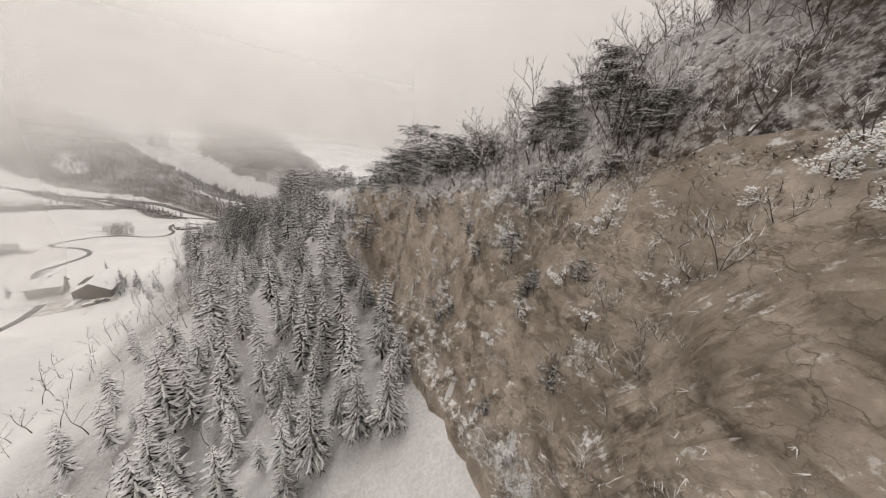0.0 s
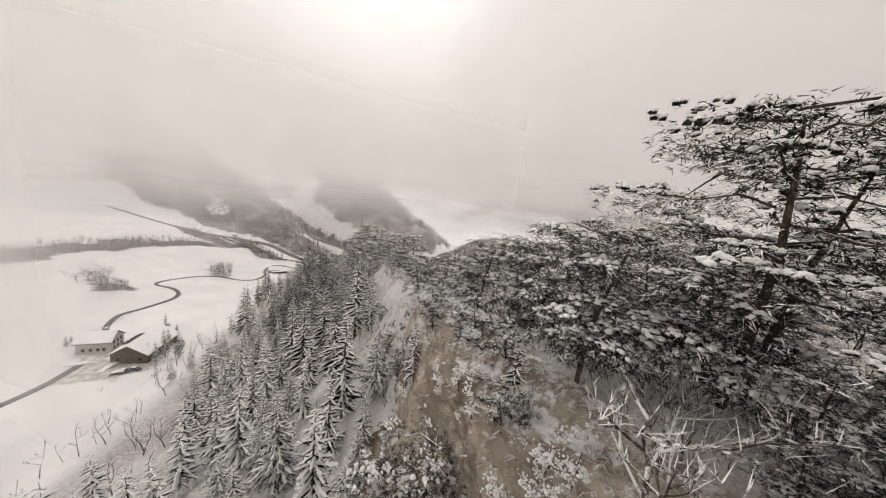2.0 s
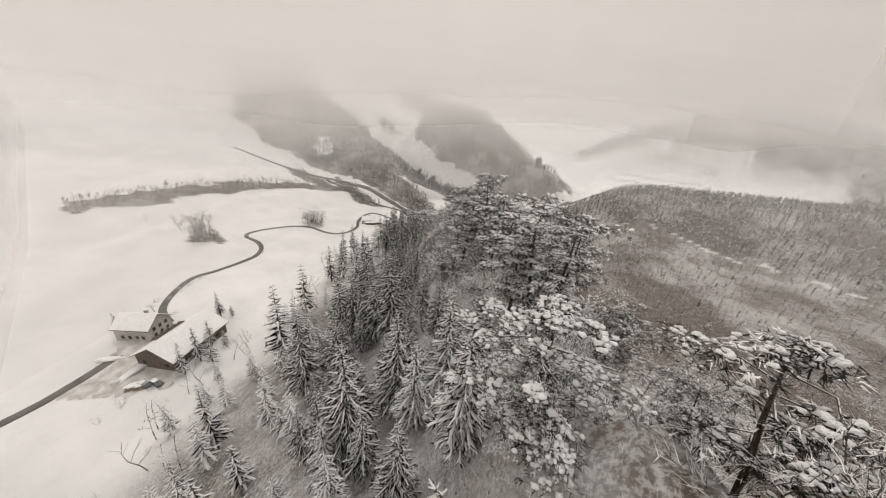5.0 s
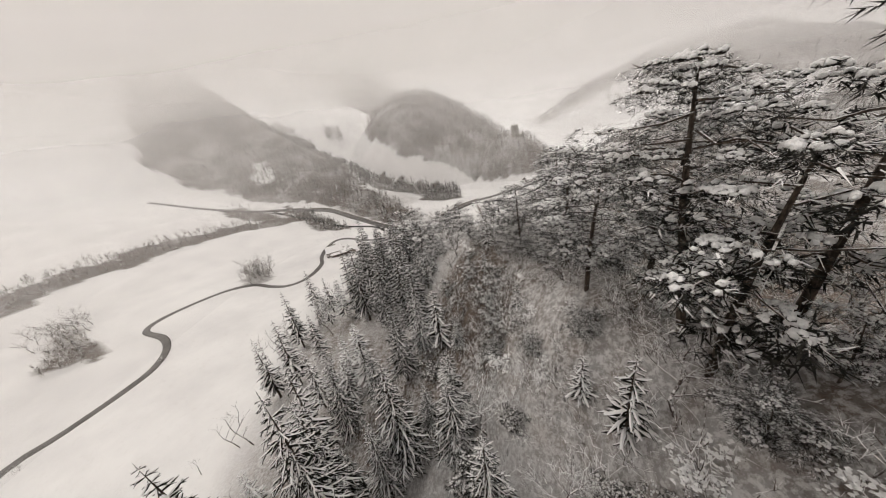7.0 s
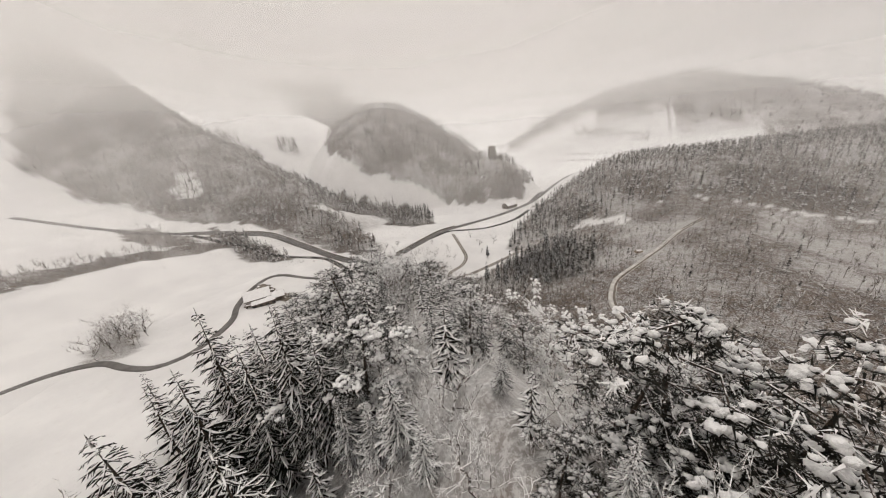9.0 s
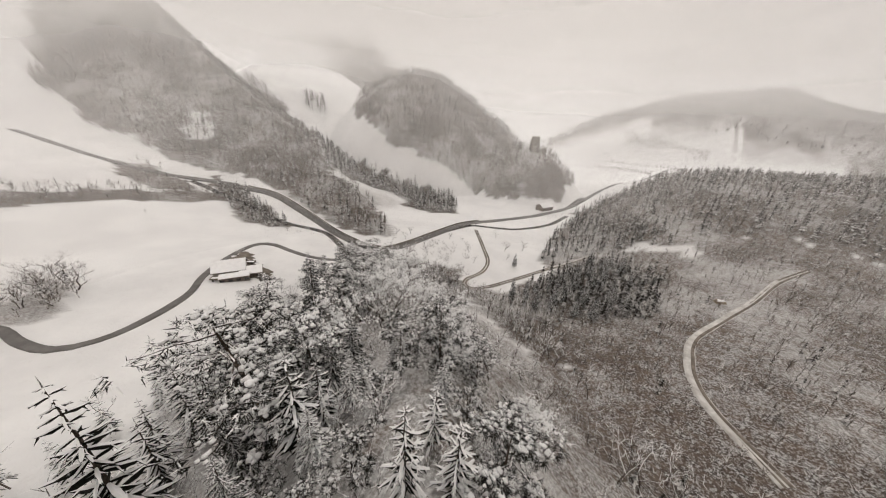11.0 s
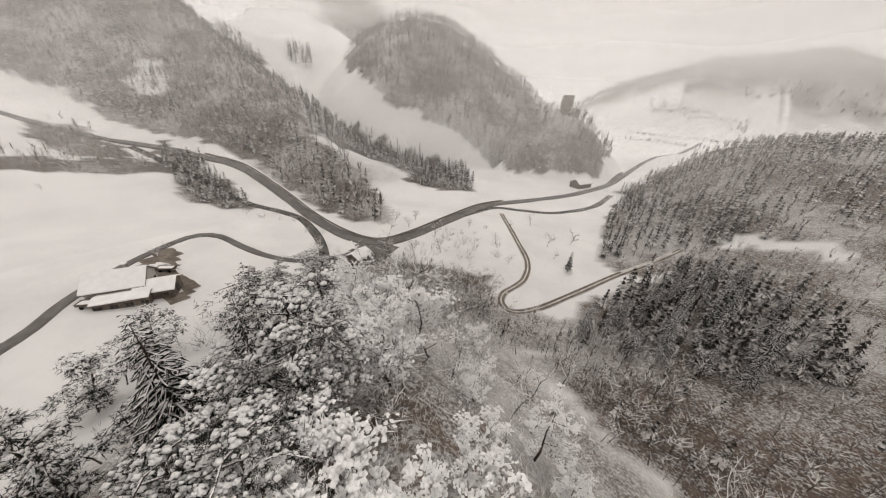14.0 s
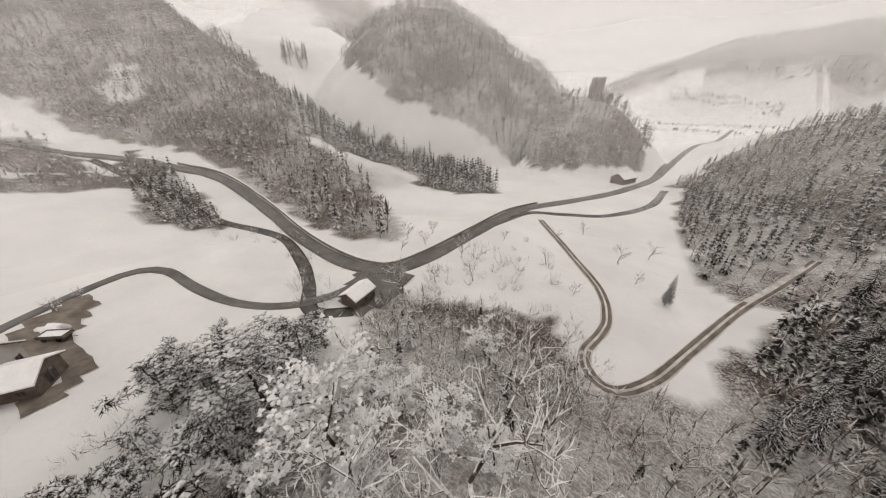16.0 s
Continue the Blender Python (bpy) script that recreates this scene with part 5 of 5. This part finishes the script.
def add_window(parent, at, size, across, out):
    """A framed pane set 5 cm proud of a wall; across and out are unit directions."""
    w, h = size
    c, a, o = Vector(at), Vector(across), Vector(out)
    up = Vector((0, 0, 1))
    frame_soup, pane_soup = Soup(), Soup()

    def slab(soup, u0, u1, v0, v1, d0, d1):
        q = [c + a * u + up * v + o * d for d in (d0, d1) for u, v in ((u0, v0), (u1, v0), (u1, v1), (u0, v1))]
        soup.add(q, [(0, 1, 2, 3), (4, 7, 6, 5), (0, 4, 5, 1), (1, 5, 6, 2), (2, 6, 7, 3), (3, 7, 4, 0)])
    b = 0.1
    for box in ((-w / 2, w / 2, -h / 2, -h / 2 + b), (-w / 2, w / 2, h / 2 - b, h / 2), (-w / 2, -w / 2 + b, -h / 2 + b, h / 2 - b), (w / 2 - b, w / 2, -h / 2 + b, h / 2 - b), (-0.04, 0.04, -h / 2 + b, h / 2 - b)):
        slab(frame_soup, *box, -0.05, 0.07)
    slab(pane_soup, -w / 2 + b, w / 2 - b, -h / 2 + b, h / 2 - b, -0.05, 0.03)
    win = part("window", frame_soup, BOARDS, parent)
    part("pane", pane_soup, GLASS, win)


def gabled(name, label, category, x, y, yaw, length, width, eave, ridge, wall_mat, windows=(), chimney=False, over=0.6, snow_label="thick unbroken snow"):
    """A building with a pitched roof under snow; length runs along its own x."""
    base = flat_z(x, y, max(length, width) * 0.4)
    top = thing(name, label, category, pose(x, y, base, 0, 0, yaw))
    walls, roof, snow = Soup(), Soup(), Soup()
    l, w = length / 2, width / 2
    walls.add([(-l, -w, -1.5), (l, -w, -1.5), (l, w, -1.5), (-l, w, -1.5), (-l, -w, eave), (l, -w, eave), (l, w, eave), (-l, w, eave), (-l, 0, ridge), (l, 0, ridge)],
              [(0, 1, 5, 4), (2, 3, 7, 6), (1, 2, 6, 9, 5), (3, 0, 4, 8, 7), (4, 5, 9, 8), (6, 7, 8, 9)])
    part("wall", walls, wall_mat, top)
    slope = (ridge - eave) / w
    lo = eave - slope * over
    for soup, d0, d1, o in ((roof, 0.03, 0.22, over), (snow, 0.225, 0.5, over - 0.05)):
        for s in (-1, 1):
            e = s * (w + o)
            z0 = eave - slope * o
            verts = [(x0, yy, zz + d) for d in (d0, d1) for x0 in (-l - o, l + o) for yy, zz in ((e, z0), (0, ridge))]
            soup.add(verts, [(0, 1, 3, 2), (4, 6, 7, 5), (0, 4, 5, 1), (2, 3, 7, 6), (0, 2, 6, 4), (1, 5, 7, 3)])
    part("roof", roof, BOARDS, top, "dark overhanging roof")
    part("snow_cover", snow, SNOW_LOAD, top, snow_label)
    for face, u, v, ww, hh in windows:
        if face == "gable":
            add_window(top, (l, u, v), (ww, hh), (0, 1, 0), (1, 0, 0))
        elif face == "back":
            add_window(top, (-l, u, v), (ww, hh), (0, 1, 0), (-1, 0, 0))
        else:
            add_window(top, (u, w if face == "left" else -w, v), (ww, hh), (1, 0, 0), (0, 1 if face == "left" else -1, 0))
    if chimney:
        soup = Soup()
        soup.box(l * 0.3 - 0.4, 0.6, ridge - 1.6, l * 0.3 + 0.4, 1.4, ridge + 1.1)
        stack = part("chimney", soup, STONE, top)
        cap = Soup()
        cap.box(l * 0.3 - 0.5, 0.5, ridge + 1.102, l * 0.3 + 0.5, 1.5, ridge + 1.3)
        part("snow_cap", cap, SNOW_LOAD, stack)
    return top


def draped(name, poly, mat, label, category, lift=0.12, step=2.0, kind="structure"):
    """A yard or patch that follows the ground."""
    xs, ys = [p[0] for p in poly], [p[1] for p in poly]
    gx, gy = np.meshgrid(np.arange(min(xs), max(xs) + step, step), np.arange(min(ys), max(ys) + step, step))
    keep = inside(poly, gx[:-1, :-1] + step / 2, gy[:-1, :-1] + step / 2)
    n = gx.shape[1]
    soup = Soup()
    jit = 0.25 * step * lattice(gx * 1.7, gy * 1.7, 3)
    soup.v = [(float(a), float(b), ground_z(float(a), float(b)) + lift) for a, b in zip((gx + jit).reshape(-1), (gy - jit).reshape(-1))]
    soup.f = [(j * n + i, j * n + i + 1, (j + 1) * n + i + 1, (j + 1) * n + i) for j, i in zip(*np.nonzero(keep))]
    soup.m = [0] * len(soup.f)
    return tagged(new(name, soup.mesh(name, [mat], True)), label, category, kind=kind)


windows_house = [("gable", u, v, 1.1, 1.4) for v in (1.6, 4.1) for u in (-2.4, 0, 2.4)] + [("right", u, 1.7, 1.1, 1.4) for u in (-3.5, -1, 1.5, 3.5)] + [("left", u, 1.7, 1.1, 1.4) for u in (-3, 0, 3)]
gabled("farmhouse", "plastered farmhouse with a snow-covered pitched roof", "house", -198, 136, 38, 12, 9, 5.2, 8.6, PLASTER, windows_house, True)
barn = gabled("barn", "large timber barn under a snow-covered roof with slide marks", "barn", -179, 143, 120, 20, 13.5, 4.6, 8.6, BOARDS,
              [("back", u, 2.2, 1.4, 1.6) for u in (-4, 4)] + [("right", u, 2.0, 1.6, 1.2) for u in (-6, -2, 2, 6)], False, 0.9, "roof snow with dark slide marks")
for k in range(14):
    soup = Soup()
    u = -5.5 + 0.75 * k
    soup.add([(u, 3.2, 7.72), (u + 0.28, 3.2, 7.72), (u + 0.28, 5.6 + 0.4 * (k % 3), 6.99 - 0.118 * (k % 3)), (u, 5.6 + 0.4 * (k % 3), 6.99 - 0.118 * (k % 3)),
              (u, 3.2, 7.4), (u + 0.28, 3.2, 7.4), (u + 0.28, 5.6 + 0.4 * (k % 3), 6.6 - 0.118 * (k % 3)), (u, 5.6 + 0.4 * (k % 3), 6.6 - 0.118 * (k % 3))],
             [(0, 1, 2, 3), (4, 7, 6, 5), (0, 4, 5, 1), (1, 5, 6, 2), (2, 6, 7, 3), (3, 7, 4, 0)])
    part("bare_strip", soup, BOARDS, barn)
gabled("farmhouse", "white-roofed farmhouse beside a bend in the lane", "house", -271, 299.5, 55, 10.5, 8, 3.8, 6.6, PLASTER,
       [("gable", u, 1.8, 1.1, 1.4) for u in (-2.5, 0, 2.5)] + [("right", u, 1.7, 1.1, 1.4) for u in (-4, -1.5, 1.5, 4)] + [("left", u, 1.7, 1.1, 1.4) for u in (-3, 0, 3)], True)
gabled("barn", "low timber barn with a snow-covered roof beside a farmhouse", "barn", -264.5, 304, 55, 7, 6.2, 2.8, 4.3, BOARDS, [("gable", 0, 1.5, 2.2, 2.2), ("right", -2, 1.6, 1, 1), ("right", 2, 1.6, 1, 1)])
gabled("shed", "long open shed with a snow-covered low roof", "shed", -264.6, 297.6, 55, 9.5, 3.6, 2.3, 2.8, BOARDS, [("right", u, 1.2, 1.6, 1.2) for u in (-4, -1.3, 1.3, 4)], False, 0.4)
gabled("shed", "small timber hut with a snowy roof by the road junction", "shed", -240.3, 348.8, 92, 6.4, 4.6, 2.6, 3.9, BOARDS, [("gable", 0, 1.2, 1.2, 1.6), ("right", 0, 1.5, 1, 0.9)], False, 0.4)
gabled("barn", "far timber barn under snow beside the valley road", "barn", -186, 520, 60, 14, 8, 3.5, 6, BOARDS, [("right", u, 1.6, 1.4, 1.2) for u in (-4, 0, 4)])

draped("yard", [(-199, 143), (-196, 130), (-187, 121), (-181, 112), (-171, 122), (-163, 134), (-168, 140), (-173, 134), (-184, 131), (-192, 139)], SLUSH, "trodden snowy farmyard", "yard", 0.15)
strip("lane", [(-190, 128), (-184, 118), (-180, 108), (-178, 92), (-182, 70), (-190, 30), (-200, -40)], 2.8, ASPHALT, "narrow cleared asphalt lane across snowy fields", "road", 0.2)
draped("yard", [(-295, 318), (-288, 308), (-281, 304), (-270, 306), (-262, 307), (-259, 301), (-256, 304), (-262, 311), (-276, 312), (-288, 317)], TRACK, "trodden snowy farmyard", "yard", 0.15)
draped("lay_by", [(-250, 358), (-246, 347), (-236, 344), (-233, 352), (-236, 366), (-242, 364)], ASPHALT, "wet asphalt junction beside the hut", "yard", 0.22, 1.5)


def snow_heap(x, y, rx, ry, h, turn, label, seed):
    rnd = random.Random(seed)
    soup = Soup()
    blob(soup, (0, 0, 0), rx, ry, h, rnd, rings=5, sides=14)
    ob = new("snow_drift", soup.mesh("snow_heap", [SNOW_LOAD], True))
    ob.matrix_world = pose(x, y, ground_z(x, y) - 0.05, 0, 0, turn)
    tagged(ob, label, "snow heap")


snow_heap(-177.5, 129.5, 5.5, 2.0, 1.3, 115, "ploughed heap of snow in a farmyard", 3)
snow_heap(-190, 125.5, 5.0, 1.2, 0.9, 55, "ploughed bank of snow beside a farmyard", 4)
snow_heap(-281, 309.5, 2.6, 1.4, 0.9, 30, "ploughed heap of snow in a farmyard", 5)


def make_car(x, y, yaw, label):
    top = thing("car", label, "car", pose(x, y, ground_z(x, y) + 0.16, 0, 0, yaw), "parked cars in the farmyard")
    body, glass, snow = Soup(), Soup(), Soup()

    def hull(soup, rows):
        n = len(rows[0])
        soup.add([q for r in rows for q in r], [(i * n + k, i * n + (k + 1) % n, (i + 1) * n + (k + 1) % n, (i + 1) * n + k) for i in range(len(rows) - 1) for k in range(n)]
                 + [tuple(range(n - 1, -1, -1)), tuple((len(rows) - 1) * n + k for k in range(n))])
    hull(body, [[(u, -w, 0.3), (u, w, 0.3), (u, w, h), (u, w * 0.9, h + 0.08), (u, -w * 0.9, h + 0.08), (u, -w, h)] for u, w, h in ((-2.1, 0.7, 0.6), (-1.9, 0.85, 0.85), (-0.9, 0.87, 0.92), (0.9, 0.87, 0.9), (1.9, 0.82, 0.75), (2.1, 0.68, 0.55))])
    hull(glass, [[(u, -w, 0.95), (u, w, 0.95), (u, w * 0.85, h), (u, -w * 0.85, h)] for u, w, h in ((-1.7, 0.78, 1.02), (-1.2, 0.8, 1.4), (0.3, 0.8, 1.42), (1.0, 0.78, 1.0))])
    hull(snow, [[(u, -w, z), (u, w, z), (u, w * 0.8, z + 0.14), (u, -w * 0.8, z + 0.14)] for u, w, z in ((-1.3, 0.62, 1.4), (-0.5, 0.7, 1.44), (0.4, 0.62, 1.43))])
    part("body", body, CAR_PAINT, top)
    part("cabin", glass, GLASS, top, "dark glazed cabin")
    part("snow_cover", snow, SNOW_LOAD, top)
    for u in (-1.3, 1.3):
        for s in (-1, 1):
            wheel = Soup()
            wheel.tube([(u, s * 0.66, 0.31), (u, s * 0.86, 0.31)], [0.31, 0.31], 12)
            part("wheel", wheel, RUBBER, top)


make_car(-166.5, 132.6, 20, "snow-covered dark car parked in a farmyard")
make_car(-168.5, 130.2, 24, "snow-covered dark car parked in a farmyard")


def wood_pile(x, y, yaw, n, label):
    top = thing("wood_pile", label, "wood pile", pose(x, y, ground_z(x, y) + 0.14, 0, 0, yaw))
    rnd = random.Random(n)
    for row in range(3):
        for k in range(n - row):
            soup = Soup()
            c = (k + 0.5 * row) * 0.42
            soup.tube([(c, -1.1 + rnd.uniform(-0.1, 0.1), 0.2 + 0.36 * row), (c, 1.1 + rnd.uniform(-0.1, 0.1), 0.2 + 0.36 * row)], [0.2, 0.19], 7)
            part("log", soup, CUT_WOOD, top)
    cover = Soup()
    blob(cover, (n * 0.2, 0, 1.1), n * 0.24, 1.1, 0.25, rnd, rings=3, sides=10)
    part("snow_cover", cover, SNOW_LOAD, top, "", True)


wood_pile(-170.5, 126.5, 70, 9, "stack of cut logs under snow in a farmyard")
wood_pile(-169.2, 128.3, 60, 6, "stack of cut logs under snow in a farmyard")
wood_pile(-99, 377, 20, 8, "stack of cut logs under snow beside a forest track")


def make_trailer(x, y, yaw):
    top = thing("trailer", "flat farm trailer with a snow-covered bed", "trailer", pose(x, y, ground_z(x, y) + 0.15, 0, 0, yaw))
    bed, snow, bar = Soup(), Soup(), Soup()
    bed.box(-2.2, -1.0, 0.75, 2.2, 1.0, 0.95)
    for box in ((-2.2, -1.0, 0.952, -2.1, 1.0, 1.4), (2.1, -1.0, 0.952, 2.2, 1.0, 1.4), (-2.098, -1.0, 0.952, 2.098, -0.92, 1.4), (-2.098, 0.92, 0.952, 2.098, 1.0, 1.4)):
        bed.box(*box)
    snow.box(-2.08, -0.9, 0.954, 2.08, 0.9, 1.2)
    bar.tube([(2.2, 0, 0.8), (3.6, 0, 0.5)], [0.07, 0.05], 6)
    part("bed", bed, BOARDS, top)
    part("snow_cover", snow, SNOW_LOAD, top)
    part("drawbar", bar, RUBBER, top)
    for u in (-1.2, 1.2):
        for s in (-1, 1):
            wheel = Soup()
            wheel.tube([(u, s * 0.8, 0.4), (u, s * 1.02, 0.4)], [0.4, 0.4], 12)
            part("wheel", wheel, RUBBER, top)


make_trailer(-276, 309.5, 35)
make_trailer(-268, 293, 40)


def castle_tower():
    x, y = -217, 580
    z = flat_z(x, y, 4)
    top = thing("tower", "ruined square stone tower on a wooded spur", "tower", pose(x, y, z, 0, 0, 25))
    shaft = Soup()
    shaft.add([(sx * r, sy * r, zz) for zz, r in ((-3, 4.0), (6, 3.8), (15, 3.6)) for sx, sy in ((-1, -1), (1, -1), (1, 1), (-1, 1))],
              [(k + 4 * j, (k + 1) % 4 + 4 * j, (k + 1) % 4 + 4 * j + 4, k + 4 * j + 4) for j in range(2) for k in range(4)] + [(8, 9, 10, 11)])
    part("shaft", shaft, STONE, top)
    for a, b in ((-3.0, -3.0), (0, -3.0), (3.0, -3.0), (3.0, 0), (3.0, 3.0), (0, 3.0), (-3.0, 3.0), (-3.0, 0)):
        soup = Soup()
        soup.box(a - 0.6, b - 0.6, 15.002, a + 0.6, b + 0.6, 16.3 + 0.3 * ((a + b) % 2))
        part("merlon", soup, STONE, top)
    add_window(top, (0, -3.75, 9), (0.9, 1.6), (1, 0, 0), (0, -1, 0))
    wall = Soup()
    wall.box(3.7, -0.6, -3, 12, 0.6, 4.0)
    wall.box(8.5, -0.6, 4.002, 12, 0.6, 5.5)
    part("ruined_wall", wall, STONE, top)


castle_tower()


# ---- roadside ----
def build_parapet():
    line = curve_points(ROAD[5:17], 2.5)
    t = np.gradient(line, axis=0)
    t /= np.linalg.norm(t, axis=1)[:, None]
    side = np.stack([-t[:, 1], t[:, 0]], -1)
    stone, cap = Soup(), Soup()
    for soup, w, lo, hi in ((stone, 0.22, -0.8, 0.75), (cap, 0.26, 0.752, 0.95)):
        rows = []
        for c, s in zip(line, side):
            z = ground_z(*(c + s * 3.2)) + 0.25
            rows.append([(c[0] + s[0] * (3.2 + d), c[1] + s[1] * (3.2 + d), z + h) for d, h in ((-w, lo), (w, lo), (w, hi), (-w, hi))])
        soup.add([q for r in rows for q in r], [(i * 4 + k, i * 4 + (k + 1) % 4, (i + 1) * 4 + (k + 1) % 4, (i + 1) * 4 + k) for i in range(len(rows) - 1) for k in range(4)])
    top = thing("parapet", "low stone parapet with a snow cap beside the road", "wall")
    part("wall", stone, STONE, top)
    part("snow_cap", cap, SNOW_LOAD, top)


build_parapet()


def build_markers():
    first = None
    for k, (c, e) in enumerate([(p, s) for p in curve_points(ROAD[5:19], 11.0) for s in (-1, 1)]):
        i = k // 2
        line = curve_points(ROAD[5:19], 11.0)
        d = line[min(i + 1, len(line) - 1)] - line[max(i - 1, 0)]
        d = d / np.linalg.norm(d)
        q = c + np.array((-d[1], d[0])) * e * (3.0 if e < 0 else 2.8)
        m = pose(q[0], q[1], ground_z(q[0], q[1]) + 0.1)
        if first is None:
            first = thing("road_marker", "white and dark roadside marker post", "post", m, "marker posts along the road")
            post, band = Soup(), Soup()
            post.box(-0.07, -0.07, -0.4, 0.07, 0.07, 1.05)
            band.box(-0.08, -0.08, 0.72, 0.08, 0.08, 0.92)
            part("post", post, PLASTER, first)
            part("band", band, RUBBER, first)
        else:
            copy_thing(first, m)


build_markers()


# ---- trees in the fields ----
def field_trees():
    rnd = random.Random(19)
    for x, y, size in ((-297, 260, 0.8), (-291, 263, 0.9), (-286, 252, 0.75), (-282, 257, 0.8), (-302, 255, 0.6), (-279, 247, 0.7), (-294, 252, 0.6), (-212, 141, 0.5), (-222, 152, 0.4), (-216, 147, 0.35),
                       (-313, 186, 0.7), (-316, 192, 0.7), (-309, 190, 0.6), (-320, 176, 0.6), (-305, 184, 0.6), (-325, 182, 0.5), (-314, 180, 0.7), (-289, 258, 0.8), (-300, 262, 0.7), (-284, 262, 0.7), (-294, 257, 0.8), (-318, 182, 0.8), (-308, 180, 0.6), (-322, 188, 0.7), (-311, 174, 0.5), (-330, 176, 0.5), (-300, 176, 0.4), (-343, 163, 0.4), (-246, 391, 0.7), (-243, 383, 0.6), (-247, 375, 0.5), (-251, 384, 0.6),
                       (-222, 400, 0.5), (-205, 392, 0.6), (-198, 420, 0.7), (-196, 378, 0.5), (-288, 312, 0.4), (-292, 316, 0.35), (-368, 307, 0.35), (-206, 410, 0.5), (-186, 402, 0.6), (-182, 392, 0.5), (-178, 410, 0.6)):
        stand(rnd.choice(BARES), x, y, rnd, size * (1.5 if x < -270 and y < 300 else 1.0), "leafless trees in the fields", 0.1)
    for x, y, size in ((-190, 157, 0.6), (-187, 160, 0.5), (-172, 140, 0.6), (-176, 136, 0.5), (-168, 144, 0.7), (-165, 139, 0.6), (-174, 149, 0.6), (-170, 152, 0.7), (-162, 146, 0.7), (-214, 133, 0.4), (-210, 130, 0.35),
                       (-176, 385, 0.5), (-168, 352, 0.7), (-160, 362, 0.6), (-152, 372, 0.7), (-146, 382, 0.8), (-140, 372, 0.8), (-150, 360, 0.7), (-158, 350, 0.6), (-142, 360, 0.8), (-136, 380, 0.8), (-132, 366, 0.7), (-155, 366, 0.7), (-148, 366, 0.8), (-144, 352, 0.7), (-138, 350, 0.7), (-134, 358, 0.8), (-150, 378, 0.7), (-141, 388, 0.8), (-136, 394, 0.8), (-130, 388, 0.8), (-126, 378, 0.7), (-163, 355, 0.6), (-152, 352, 0.7), (-146, 372, 0.8), (-140, 381, 0.7), (-133, 402, 0.8), (-128, 398, 0.7), (-142, 398, 0.8), (-137, 372, 0.7), (-128, 360, 0.7)):
        stand(rnd.choice(NEAR_SPRUCES if y > 330 else SPRUCES), x, y, rnd, size * (0.95 if y > 330 else 1.0), "spruces by the farm and the track", 0.1)
    for x, y in ((-165, 125), (-162, 120), (-226, 156), (-229, 161), (-243, 195), (-219, 143), (-205, 146), (-256, 344), (-262, 349), (-251, 349), (-246, 345), (-226, 352), (-229, 358), (-220, 356), (-225, 366), (-215, 362), (-300, 352), (-308, 350), (-292, 355),
                 (-205, 352), (-198, 346), (-210, 345), (-201, 362), (-193, 345), (-182, 346), (-176, 344), (-188, 338), (-170, 340)):
        stand(rnd.choice(SHRUBS), x, y, rnd, rnd.uniform(0.6, 1.1), "shrubs along the lanes", 0.1)


field_trees()


def junction_bushes():
    rnd = random.Random(23)
    for x, y in fill([(-236, 354), (-205, 338), (-180, 336), (-175, 350), (-194, 365), (-204, 392), (-218, 408), (-228, 390), (-232, 370)], 4.7, 4):
        if rnd.random() < 0.75:
            stand(rnd.choice(BARES if rnd.random() < 0.25 else SHRUBS), x, y, rnd, rnd.uniform(0.6, 1.1), "bushes beside the road junction", 0.1)


junction_bushes()


def brook_bushes():
    rnd = random.Random(29)
    for k, (x, y) in enumerate(curve_points([(-299, 361), (-286, 361), (-268, 354), (-256, 347), (-246, 340)], 5.5)):
        stand(rnd.choice(SHRUBS), x + rnd.uniform(-1, 1), y + (3.0 if k % 2 else -3.0), rnd, rnd.uniform(0.6, 1.0), "bushes along the brook", 0.1)


brook_bushes()
for model in MODELS:
    for o in (*model.children_recursive, model):
        bpy.data.objects.remove(o)
